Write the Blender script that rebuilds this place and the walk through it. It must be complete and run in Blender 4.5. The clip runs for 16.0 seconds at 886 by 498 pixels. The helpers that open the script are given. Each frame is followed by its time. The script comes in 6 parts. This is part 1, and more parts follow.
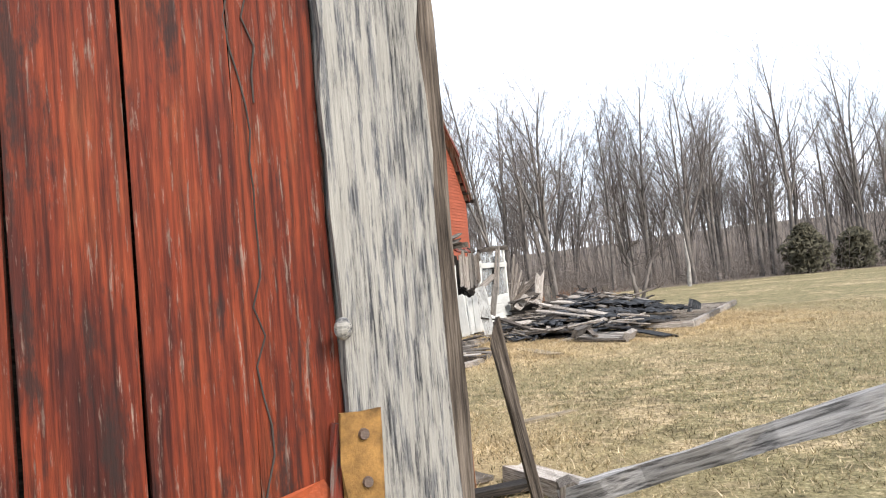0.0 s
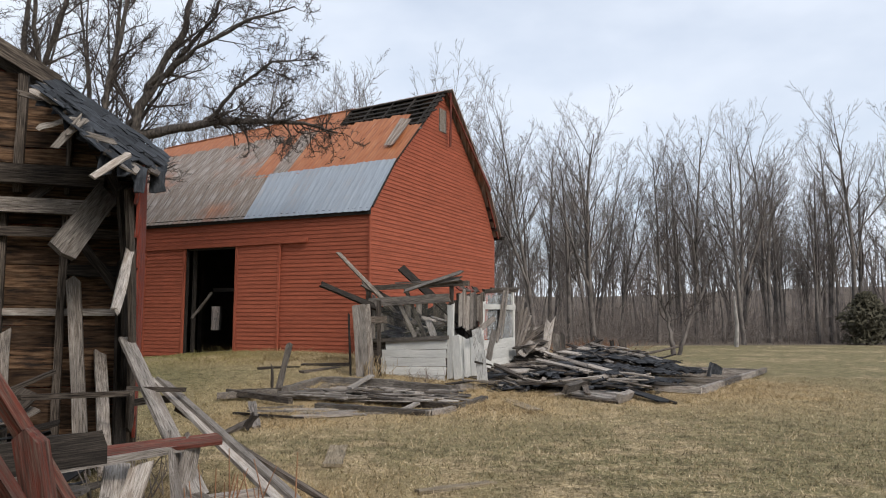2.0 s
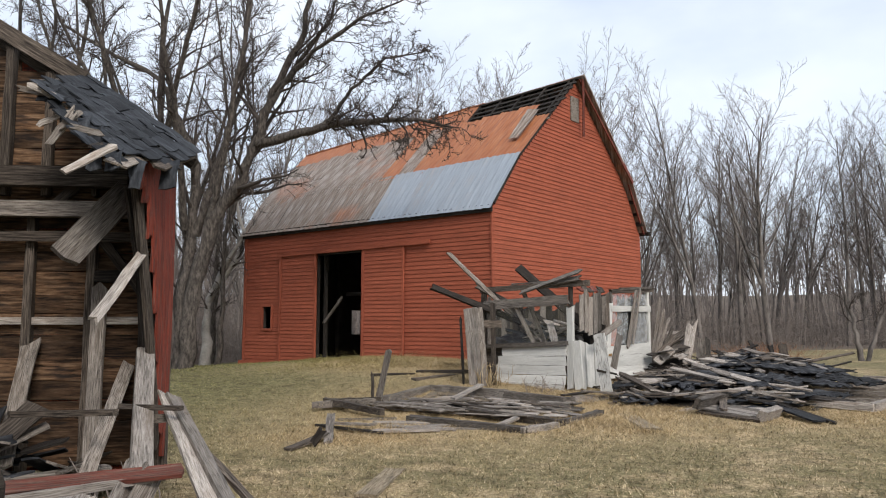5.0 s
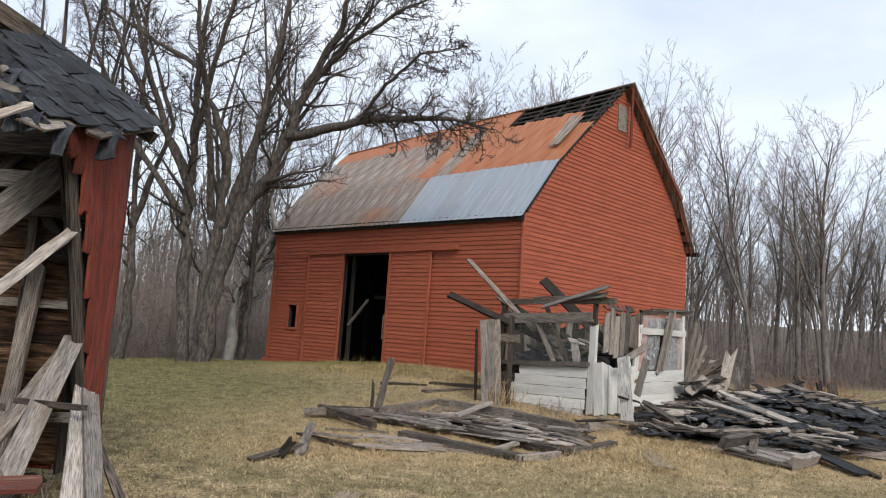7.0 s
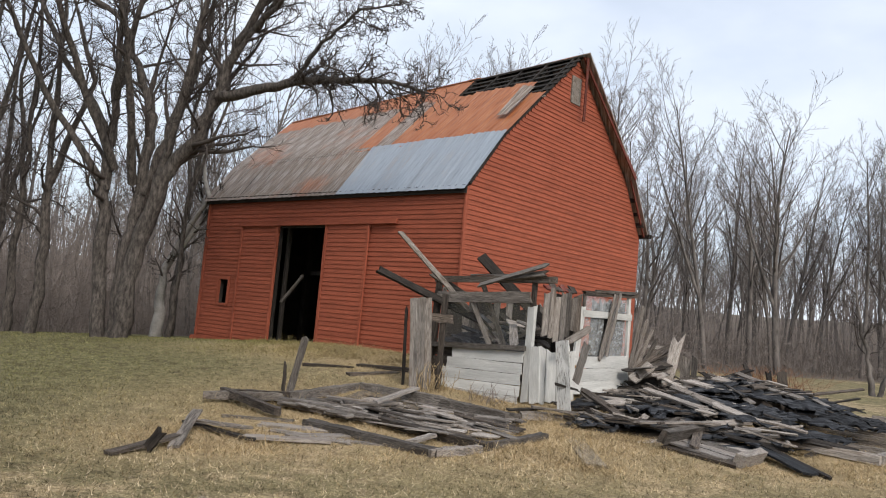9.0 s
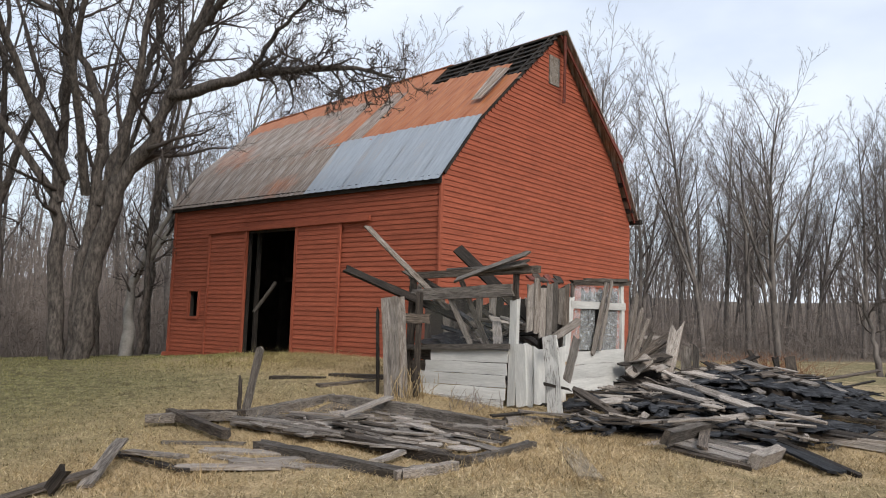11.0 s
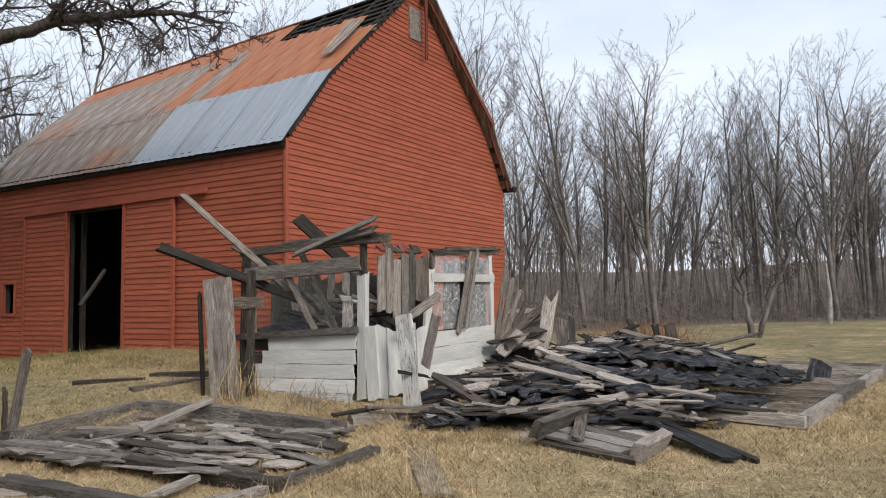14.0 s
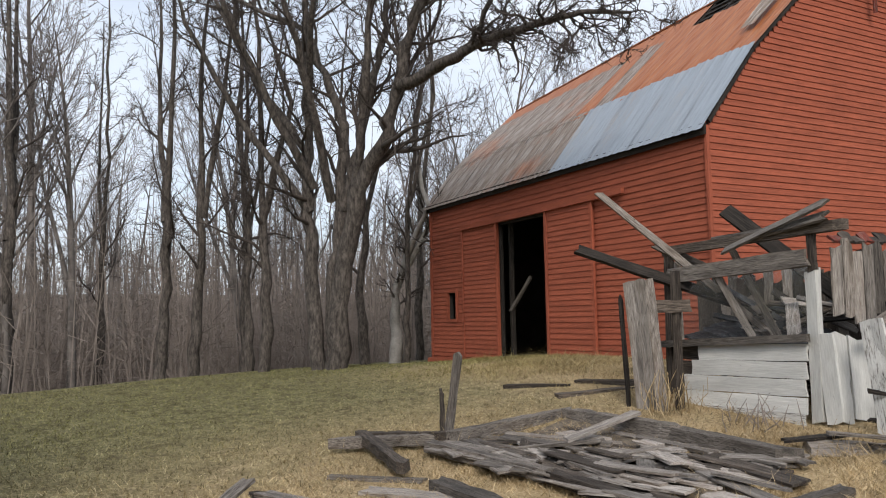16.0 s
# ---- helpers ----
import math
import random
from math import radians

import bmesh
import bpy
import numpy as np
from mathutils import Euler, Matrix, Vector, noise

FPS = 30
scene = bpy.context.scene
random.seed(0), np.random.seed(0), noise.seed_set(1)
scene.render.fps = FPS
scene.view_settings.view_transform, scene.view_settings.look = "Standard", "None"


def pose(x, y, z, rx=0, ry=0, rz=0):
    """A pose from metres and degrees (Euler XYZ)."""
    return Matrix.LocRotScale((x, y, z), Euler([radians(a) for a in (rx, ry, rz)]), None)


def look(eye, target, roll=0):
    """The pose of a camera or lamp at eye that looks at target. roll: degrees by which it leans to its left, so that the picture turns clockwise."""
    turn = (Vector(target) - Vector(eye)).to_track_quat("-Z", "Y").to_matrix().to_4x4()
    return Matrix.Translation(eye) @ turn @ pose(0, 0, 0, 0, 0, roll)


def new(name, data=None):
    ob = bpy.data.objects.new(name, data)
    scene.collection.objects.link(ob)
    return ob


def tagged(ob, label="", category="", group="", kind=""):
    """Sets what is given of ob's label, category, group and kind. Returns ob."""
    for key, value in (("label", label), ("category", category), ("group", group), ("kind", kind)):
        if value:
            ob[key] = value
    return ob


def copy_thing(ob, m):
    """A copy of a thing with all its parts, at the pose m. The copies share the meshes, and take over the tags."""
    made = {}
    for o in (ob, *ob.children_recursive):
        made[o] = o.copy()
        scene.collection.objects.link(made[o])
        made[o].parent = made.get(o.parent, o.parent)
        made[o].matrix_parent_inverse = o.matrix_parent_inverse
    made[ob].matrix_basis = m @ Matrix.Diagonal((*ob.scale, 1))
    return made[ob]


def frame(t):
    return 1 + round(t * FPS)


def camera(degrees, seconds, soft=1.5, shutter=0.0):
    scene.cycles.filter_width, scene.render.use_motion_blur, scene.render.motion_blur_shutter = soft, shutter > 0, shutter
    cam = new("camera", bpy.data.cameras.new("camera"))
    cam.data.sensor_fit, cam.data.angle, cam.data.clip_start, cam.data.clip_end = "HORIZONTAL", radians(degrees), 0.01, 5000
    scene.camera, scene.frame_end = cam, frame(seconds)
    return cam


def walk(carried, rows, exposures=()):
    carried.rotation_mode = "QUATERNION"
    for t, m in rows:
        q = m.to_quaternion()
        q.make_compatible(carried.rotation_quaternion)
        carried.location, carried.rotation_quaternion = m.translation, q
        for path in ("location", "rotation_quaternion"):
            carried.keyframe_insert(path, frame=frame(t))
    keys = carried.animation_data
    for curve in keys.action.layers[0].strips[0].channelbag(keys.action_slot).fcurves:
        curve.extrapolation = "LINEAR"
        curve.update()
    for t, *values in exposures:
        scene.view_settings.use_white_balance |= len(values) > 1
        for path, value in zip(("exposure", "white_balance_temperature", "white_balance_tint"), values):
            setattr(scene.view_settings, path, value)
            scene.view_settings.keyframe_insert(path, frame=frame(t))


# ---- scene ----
cam = camera(60.0, 16.0, soft=1.1)
PATH = [
    (0, (0.318, 0.561, 1.552), (0.261, 2.557, 1.656), -5.1),
    (0.3, (0.487, 0.749, 1.535), (0.375, 2.743, 1.64), -4.9),
    (0.5, (0.626, 0.801, 1.549), (0.462, 2.79, 1.668), -4.9),
    (0.8, (0.845, 0.843, 1.58), (0.645, 2.826, 1.746), -4.6),
    (1, (1.048, 0.874, 1.617), (0.842, 2.854, 1.808), -3.0),
    (1.5, (1.364, 1.141, 1.669), (1.155, 3.121, 1.858), -0.8),
    (2, (1.646, 1.395, 1.645), (1.439, 3.375, 1.838), 0.4),
    (2.5, (1.817, 1.679, 1.668), (1.607, 3.658, 1.865), 0.7),
    (3, (2.047, 1.868, 1.666), (1.668, 3.827, 1.806), 0.6),
    (3.5, (2.179, 2.157, 1.665), (1.704, 4.096, 1.792), -0.1),
    (4, (2.296, 2.487, 1.686), (1.776, 4.413, 1.83), -1.6),
    (4.5, (2.474, 2.747, 1.695), (1.9, 4.653, 1.886), -1.3),
    (5, (2.635, 2.974, 1.706), (1.998, 4.86, 1.902), 0.1),
    (5.2, (2.688, 3.098, 1.699), (2.028, 4.975, 1.901), 1.2),
    (7.3, (3.041, 4.409, 1.757), (2.266, 6.239, 1.975), 4.1),
    (7.5, (3.027, 4.568, 1.787), (2.289, 6.414, 2.001), 4.4),
    (8, (3.148, 4.951, 1.762), (2.435, 6.809, 1.964), 5.1),
    (8.5, (3.262, 5.237, 1.76), (2.554, 7.1, 1.933), 5.6),
    (8.7, (3.173, 5.4, 1.754), (2.484, 7.27, 1.928), 5.7),
    (10.8, (3.017, 6.888, 1.697), (2.322, 8.754, 1.883), 2.3),
    (11, (3.04, 7.019, 1.699), (2.375, 8.896, 1.885), 2.1),
    (11.5, (3.079, 7.414, 1.712), (2.413, 9.29, 1.899), 1.7),
    (12, (3.105, 7.73, 1.699), (2.497, 9.627, 1.885), 1.6),
    (12.5, (3.068, 8.121, 1.728), (2.659, 10.071, 1.911), 3.2),
    (13, (3.167, 8.433, 1.704), (2.804, 10.391, 1.89), 3.4),
    (13.5, (3.197, 8.719, 1.679), (2.83, 10.678, 1.848), 3.3),
    (14, (3.13, 9.062, 1.671), (2.745, 11.02, 1.812), -0.8),
    (14.5, (3.029, 9.258, 1.673), (2.515, 11.188, 1.788), -2.9),
    (15, (2.887, 9.408, 1.707), (2.021, 11.206, 1.833), -2.7),
    (15.5, (2.859, 9.529, 1.689), (1.704, 11.155, 1.833), -1.4),
    (16, (2.695, 9.911, 1.644), (1.367, 11.396, 1.819), -1.1),
]
EXPOSURES = [(0.0, 1.35), (0.4, 0.9), (0.9, 0.36), (1.3, 0.32), (2.6, 0.34), (3.2, 0.62), (3.6, 0.66), (4.0, 0.56), (4.4, 0.52), (5.0, 0.5), (7.5, 0.5), (8.0, 0.44), (12.0, 0.42), (12.5, 0.36), (13.5, 0.41), (14.5, 0.5), (15.0, 0.57), (15.5, 0.4), (16.0, 0.41)]
walk(cam, [(t, look(eye, target, roll)) for t, eye, target, roll in PATH], EXPOSURES)

R = random.Random(7)

# ---- world and sun ----
world = bpy.data.worlds.new("overcast_sky")
scene.world = world
world.use_nodes = True
wn = world.node_tree.nodes
wl = world.node_tree.links
wn.clear()
sky = wn.new("ShaderNodeTexSky")
sky.sky_type = 'NISHITA'
sky.sun_disc = False
sky.sun_elevation = radians(38)
sky.sun_rotation = radians(129)
sky.air_density = 1.0
sky.dust_density = 2.5
bg_a = wn.new("ShaderNodeBackground")
bg_a.inputs["Strength"].default_value = 0.13
wl.new(sky.outputs[0], bg_a.inputs[0])
tc = wn.new("ShaderNodeTexCoord")
mp = wn.new("ShaderNodeMapping")
mp.inputs["Scale"].default_value = (1.6, 1.6, 3.6)
cl = wn.new("ShaderNodeTexNoise")
cl.inputs["Scale"].default_value = 1.7
cl.inputs["Detail"].default_value = 5
cl.inputs["Roughness"].default_value = 0.52
rp = wn.new("ShaderNodeValToRGB")
rp.color_ramp.elements[0].position = 0.30
rp.color_ramp.elements[0].color = (0.55, 0.55, 0.55, 1)
rp.color_ramp.elements[1].position = 0.68
rp.color_ramp.elements[1].color = (1, 1, 1, 1)
bg_b = wn.new("ShaderNodeBackground")
bg_b.inputs["Color"].default_value = (0.82, 0.887, 1.0, 1)
bg_b.inputs["Strength"].default_value = 0.86
mx = wn.new("ShaderNodeMixShader")
wo = wn.new("ShaderNodeOutputWorld")
wl.new(tc.outputs["Generated"], mp.inputs[0])
wl.new(mp.outputs[0], cl.inputs["Vector"])
wl.new(cl.outputs["Fac"], rp.inputs[0])
wl.new(rp.outputs[0], mx.inputs[0])
wl.new(bg_a.outputs[0], mx.inputs[1])
wl.new(bg_b.outputs[0], mx.inputs[2])
wl.new(mx.outputs[0], wo.inputs[0])

sun_data = bpy.data.lights.new("sun", 'SUN')
sun_data.energy = 1.9
sun_data.angle = radians(18)
sun_data.color = (1.0, 0.945, 0.89)
sun = new("sun", sun_data)
sun.matrix_world = look((26, -20, 31), (0, 10, 0))


# ---- materials ----
def node(nt, kind, **values):
    n = nt.nodes.new(kind)
    for key, value in values.items():
        n.inputs[key].default_value = value
    return n


def begin(name):
    m = bpy.data.materials.new(name)
    m.use_nodes = True
    nt = m.node_tree
    return m, nt, nt.nodes["Principled BSDF"]


def ramp(nt, fac, stops):
    r = nt.nodes.new("ShaderNodeValToRGB")
    while len(r.color_ramp.elements) < len(stops):
        r.color_ramp.elements.new(0.5)
    for e, (pos, col) in zip(r.color_ramp.elements, stops):
        e.position = pos
        e.color = (*col, 1) if len(col) == 3 else col
    nt.links.new(fac, r.inputs[0])
    return r.outputs[0]


def blend(nt, fac, a, b, mode='MIX'):
    n = nt.nodes.new("ShaderNodeMix")
    n.data_type = 'RGBA'
    n.blend_type = mode
    for sock, value in ((n.inputs[0], fac), (n.inputs[6], a), (n.inputs[7], b)):
        if isinstance(value, (int, float)):
            sock.default_value = value
        elif isinstance(value, tuple):
            sock.default_value = (*value, 1)
        else:
            nt.links.new(value, sock)
    return n.outputs[2]


def coords(nt, scale, kind="Object"):
    if kind == "Position":
        src = nt.nodes.new("ShaderNodeNewGeometry").outputs["Position"]
    else:
        src = nt.nodes.new("ShaderNodeTexCoord").outputs[kind]
    m = node(nt, "ShaderNodeMapping", Scale=scale)
    nt.links.new(src, m.inputs[0])
    return m.outputs[0]


def noisy(nt, vec, scale, detail=4, rough=0.6):
    n = node(nt, "ShaderNodeTexNoise", Scale=scale, Detail=detail, Roughness=rough)
    nt.links.new(vec, n.inputs["Vector"])
    return n.outputs["Fac"]


def shifted(nt, vec):
    """The vector moved by a different step for every object."""
    info = nt.nodes.new("ShaderNodeObjectInfo")
    mul = nt.nodes.new("ShaderNodeMath")
    mul.operation = 'MULTIPLY'
    mul.inputs[1].default_value = 53.0
    nt.links.new(info.outputs["Random"], mul.inputs[0])
    add = nt.nodes.new("ShaderNodeVectorMath")
    nt.links.new(vec, add.inputs[0])
    nt.links.new(mul.outputs[0], add.inputs[1])
    return add.outputs[0], info.outputs["Random"]


def bump(nt, bsdf, height, strength, distance=0.01):
    b = node(nt, "ShaderNodeBump", Strength=strength, Distance=distance)
    nt.links.new(height, b.inputs["Height"])
    nt.links.new(b.outputs[0], bsdf.inputs["Normal"])


def wood(name, dark, mid, light, paint=None, cover=0.5, rough=0.85, grain=28.0, stain=None, tone=0.5, edge=0.06, vary=0.2, sharp=0.14, chip=(2.2, 16.0), along=2.2, blot=(0.8, 5.0)):
    """Weathered wood with its grain along the piece's own x; paint: colour of what is left of a coat, cover its share."""
    m, nt, b = begin(name)
    v, rnd = shifted(nt, coords(nt, (along, grain, grain)))
    fine = noisy(nt, v, 2.0, 6, 0.65)
    v2, _ = shifted(nt, coords(nt, (blot[0], blot[1], blot[1])))
    wide = noisy(nt, v2, 1.6, 4, 0.6)
    col = ramp(nt, fine, [(0.5 - sharp, dark), (0.5, mid), (0.5 + sharp * 1.3, light)])
    shade = ramp(nt, wide, [(0.3, (tone,) * 3), (0.62, (1.08,) * 3)])
    col = blend(nt, 1.0, col, shade, 'MULTIPLY')
    if stain:
        col = blend(nt, ramp(nt, wide, [(0.52, (0, 0, 0)), (0.66, (0.85,) * 3)]), col, stain)
    if paint:
        v3, _ = shifted(nt, coords(nt, (chip[0], chip[1], chip[1])))
        chips = noisy(nt, v3, 2.2, 7, 0.72)
        mask = ramp(nt, chips, [(cover - edge, (1, 1, 1)), (cover + edge, (0, 0, 0))])
        coat = blend(nt, 1.0, paint, ramp(nt, fine, [(0.3, (0.72,) * 3), (0.7, (1.12,) * 3)]), 'MULTIPLY')
        coat = blend(nt, 0.55, coat, ramp(nt, wide, [(0.3, (0.62,) * 3), (0.65, (1.1,) * 3)]), 'MULTIPLY')
        col = blend(nt, mask, col, coat)
    own = ramp(nt, rnd, [(0.0, (1 - vary * 1.3,) * 3), (1.0, (1 + vary * 0.6,) * 3)])
    col = blend(nt, 1.0, col, own, 'MULTIPLY')
    nt.links.new(col, b.inputs["Base Color"])
    b.inputs["Roughness"].default_value = rough
    b.inputs["Specular IOR Level"].default_value = 0.25
    bump(nt, b, fine, 0.55, 0.012)
    return m


GREY = wood("weathered_grey_wood", (0.055, 0.045, 0.036), (0.27, 0.232, 0.197), (0.5, 0.452, 0.4), vary=0.5, grain=80.0, along=3.0, tone=0.34, stain=(0.085, 0.066, 0.05))
PALE = wood("bleached_wood", (0.13, 0.108, 0.09), (0.4, 0.353, 0.307), (0.64, 0.588, 0.53), vary=0.4, grain=80.0, tone=0.38, along=3.0, stain=(0.17, 0.135, 0.105))
ROTTEN_WHITE = wood("rotten_white_wood", (0.06, 0.052, 0.045), (0.24, 0.22, 0.195), (0.46, 0.43, 0.39), paint=(0.7, 0.685, 0.64), cover=0.56, edge=0.04, tone=0.5, chip=(3.0, 24.0), grain=60.0)
BROWN = wood("old_brown_wood", (0.018, 0.0145, 0.012), (0.083, 0.066, 0.052), (0.2, 0.165, 0.134), vary=0.4, grain=55.0)
# rotten wood, its colour lowered further to stand in for deep shadow
ROTTEN_SHADED = wood("shaded_rotten_wood", (0.008, 0.0065, 0.0055), (0.026, 0.021, 0.017), (0.068, 0.056, 0.046), grain=60.0)
# orange-brown sheathing, darkened for roof shade that the open shed lacks
ORANGE = wood("shaded_sheathing_wood", (0.018, 0.012, 0.008), (0.135, 0.072, 0.036), (0.31, 0.2, 0.12), stain=(0.018, 0.014, 0.012), tone=0.2, vary=0.5, grain=16, along=1.5, blot=(1.3, 4.0))
ROOF_TAR = wood("black_roof_shingle", (0.008, 0.009, 0.011), (0.024, 0.027, 0.032), (0.075, 0.08, 0.088), rough=0.8, grain=14.0, tone=0.5, vary=0.45, sharp=0.2)
RAIL = wood("sun_bleached_rail", (0.12, 0.115, 0.11), (0.42, 0.4, 0.38), (0.66, 0.63, 0.6), grain=40, tone=0.7)
BARN_RED = wood("barn_red_siding", (0.11, 0.05, 0.035), (0.2, 0.09, 0.06), (0.3, 0.16, 0.12), paint=(0.325, 0.086, 0.046), cover=0.69, tone=0.8, grain=20, vary=0.07)
CHIP_RED = wood("worn_red_board", (0.04, 0.027, 0.023), (0.14, 0.09, 0.075), (0.28, 0.21, 0.18), paint=(0.19, 0.037, 0.022), cover=0.54, chip=(4.0, 36.0), grain=50)
WHITE = wood("chipped_white_paint_wood", (0.1, 0.09, 0.08), (0.26, 0.24, 0.22), (0.42, 0.4, 0.37), paint=(0.6, 0.59, 0.55), cover=0.66, edge=0.03, tone=0.72, vary=0.16, blot=(0.6, 3.0), grain=75.0)
# worn white paint, its coat greyed because the post stands in shade
WORN_WHITE = wood("shaded_worn_white_post", (0.04, 0.041, 0.045), (0.14, 0.14, 0.143), (0.28, 0.273, 0.262), paint=(0.32, 0.304, 0.272), cover=0.525, edge=0.06, grain=120, tone=0.22, chip=(3.5, 42.0), stain=(0.07, 0.073, 0.082), along=4.0, blot=(1.1, 10.0), sharp=0.1)
SHED_RED = wood("weathered_shed_red", (0.02, 0.012, 0.01), (0.09, 0.036, 0.027), (0.2, 0.11, 0.09), paint=(0.2, 0.038, 0.022), cover=0.54, edge=0.08, grain=40, tone=0.45, chip=(2.0, 30.0))
BURIED = wood("sunken_tan_plank", (0.11, 0.085, 0.055), (0.29, 0.232, 0.155), (0.46, 0.38, 0.27), vary=0.2, grain=42.0, tone=0.6)
BRACE = wood("dull_red_timber", (0.03, 0.02, 0.016), (0.1, 0.062, 0.048), (0.2, 0.14, 0.115), paint=(0.14, 0.035, 0.022), cover=0.5, edge=0.1, grain=46, tone=0.5, chip=(2.5, 30.0))
BLUE = wood("blue_painted_wood", (0.02, 0.03, 0.04), (0.05, 0.1, 0.14), (0.1, 0.2, 0.27), paint=(0.04, 0.16, 0.26), cover=0.6)


def plain(name, col, rough=0.8, metal=0.0, var=0.3, scale=6.0, relief=0.3, kind="Object", low=None, drawn=1.0):
    """Mottled surface at two scales; drawn: below 1 stretches the mottling upwards, as on bark."""
    m, nt, b = begin(name)
    v = coords(nt, (1, 1, drawn), kind)
    f = noisy(nt, v, scale, 6, 0.65)
    lo = low or tuple(c * (1 - var) for c in col)
    hi = tuple(min(1, c * (1 + var)) for c in col)
    c = ramp(nt, f, [(0.3, lo), (0.5, col), (0.72, hi)])
    g = noisy(nt, v, scale * 9, 4, 0.7)
    c = blend(nt, 0.5, c, ramp(nt, g, [(0.3, (0.7,) * 3), (0.7, (1.2,) * 3)]), 'MULTIPLY')
    nt.links.new(c, b.inputs["Base Color"])
    b.inputs["Roughness"].default_value = rough
    b.inputs["Metallic"].default_value = metal
    b.inputs["Specular IOR Level"].default_value = 0.3
    bump(nt, b, g, relief, 0.01)
    return m


def painted_plank(name):
    """Old red paint on a plank: worn along its grain rings, blackened in broad patches, flaked to grey in places."""
    m, nt, b = begin(name)
    v, _ = shifted(nt, coords(nt, (2.5, 60.0, 60.0)))
    fine = noisy(nt, v, 2.0, 6, 0.7)
    v2, _ = shifted(nt, coords(nt, (1.1, 5.0, 5.0)))
    wide = noisy(nt, v2, 1.8, 5, 0.62)
    v3, _ = shifted(nt, coords(nt, (0.9, 9.0, 3.0)))
    rings = node(nt, "ShaderNodeTexWave", Scale=2.2, Distortion=7.0, Detail=3.0)
    rings.inputs["Detail Scale"].default_value = 1.2
    rings.bands_direction = 'Y'
    nt.links.new(v3, rings.inputs["Vector"])
    coat = ramp(nt, wide, [(0.36, (0.05, 0.009, 0.005)), (0.46, (0.125, 0.02, 0.007)), (0.56, (0.165, 0.03, 0.01)), (0.66, (0.2, 0.05, 0.018))])
    coat = blend(nt, 0.75, coat, ramp(nt, fine, [(0.38, (0.3,) * 3), (0.5, (0.95,) * 3), (0.62, (1.35,) * 3)]), 'MULTIPLY')
    coat = blend(nt, 0.7, coat, ramp(nt, rings.outputs["Fac"], [(0.1, (0.6,) * 3), (0.6, (1.15,) * 3)]), 'MULTIPLY')
    v4, _ = shifted(nt, coords(nt, (5.0, 55.0, 55.0)))
    flake = noisy(nt, v4, 1.6, 7, 0.75)
    bare = ramp(nt, flake, [(0.57, (0, 0, 0)), (0.65, (0.8,) * 3)])
    col = blend(nt, bare, coat, ramp(nt, fine, [(0.35, (0.1, 0.07, 0.055)), (0.7, (0.34, 0.25, 0.2))]))
    soot = ramp(nt, noisy(nt, v2, 3.1, 6, 0.7), [(0.36, (0.85,) * 3), (0.45, (0, 0, 0))])
    col = blend(nt, soot, col, (0.022, 0.012, 0.01))
    nt.links.new(col, b.inputs["Base Color"])
    b.inputs["Roughness"].default_value = 0.7
    b.inputs["Specular IOR Level"].default_value = 0.3
    bump(nt, b, fine, 0.6, 0.01)
    return m


DOOR_RED = painted_plank("red_door_plank")
# black roofing; the ramp's grey end paints highlights into the colour
SHINGLE = wood("black_asphalt_roofing", (0.006, 0.0064, 0.0075), (0.024, 0.0255, 0.029), (0.12, 0.122, 0.128), rough=0.75, grain=9.0, tone=0.4, vary=0.4, sharp=0.2)
RUST_PAINT = plain("rust_red_strap_paint", (0.26, 0.055, 0.018), 0.65, 0.1, var=0.4, scale=14)
IRON = plain("rusty_hinge_iron", (0.24, 0.13, 0.04), 0.7, 0.2, var=0.6, scale=18)
BOLT = plain("bolt_iron", (0.16, 0.12, 0.1), 0.55, 0.6, var=0.4, scale=30)
# near-black, with the gloom inside the barn put into the wood's colour
DARK = plain("shaded_barn_interior_wood", (0.03, 0.025, 0.021), 0.9, var=0.5, scale=2)
EARTH = plain("bare_earth_floor", (0.09, 0.07, 0.05), 0.95, var=0.4, scale=3)
BARK = plain("grey_brown_bark", (0.075, 0.064, 0.055), 0.95, var=1.1, scale=15.0, low=(0.016, 0.013, 0.011), relief=1.0, kind="Position", drawn=0.3)
BARK_PALE = plain("pale_bark", (0.3, 0.28, 0.255), 0.9, var=0.35, scale=3, relief=0.6, kind="Position")
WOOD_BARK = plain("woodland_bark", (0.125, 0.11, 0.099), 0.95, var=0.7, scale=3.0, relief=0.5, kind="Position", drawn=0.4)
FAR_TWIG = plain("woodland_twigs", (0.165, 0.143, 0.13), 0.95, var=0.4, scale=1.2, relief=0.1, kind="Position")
TWIG = plain("twig_bark", (0.06, 0.049, 0.042), 0.95, var=0.4, scale=2, relief=0.1, kind="Position")
BRUSH = plain("brush_stems", (0.2, 0.168, 0.145), 0.95, var=0.5, scale=0.5, relief=0.1, kind="Position")
RUSSET = plain("russet_shrub_stems", (0.26, 0.13, 0.07), 0.95, var=0.4, scale=3, relief=0.1, kind="Position")
NEEDLE = plain("evergreen_needles", (0.066, 0.06, 0.038), 0.9, var=0.5, scale=4, kind="Position")
SIGN_Y = plain("yellow_sign_paint", (0.65, 0.42, 0.03), 0.5, var=0.1)


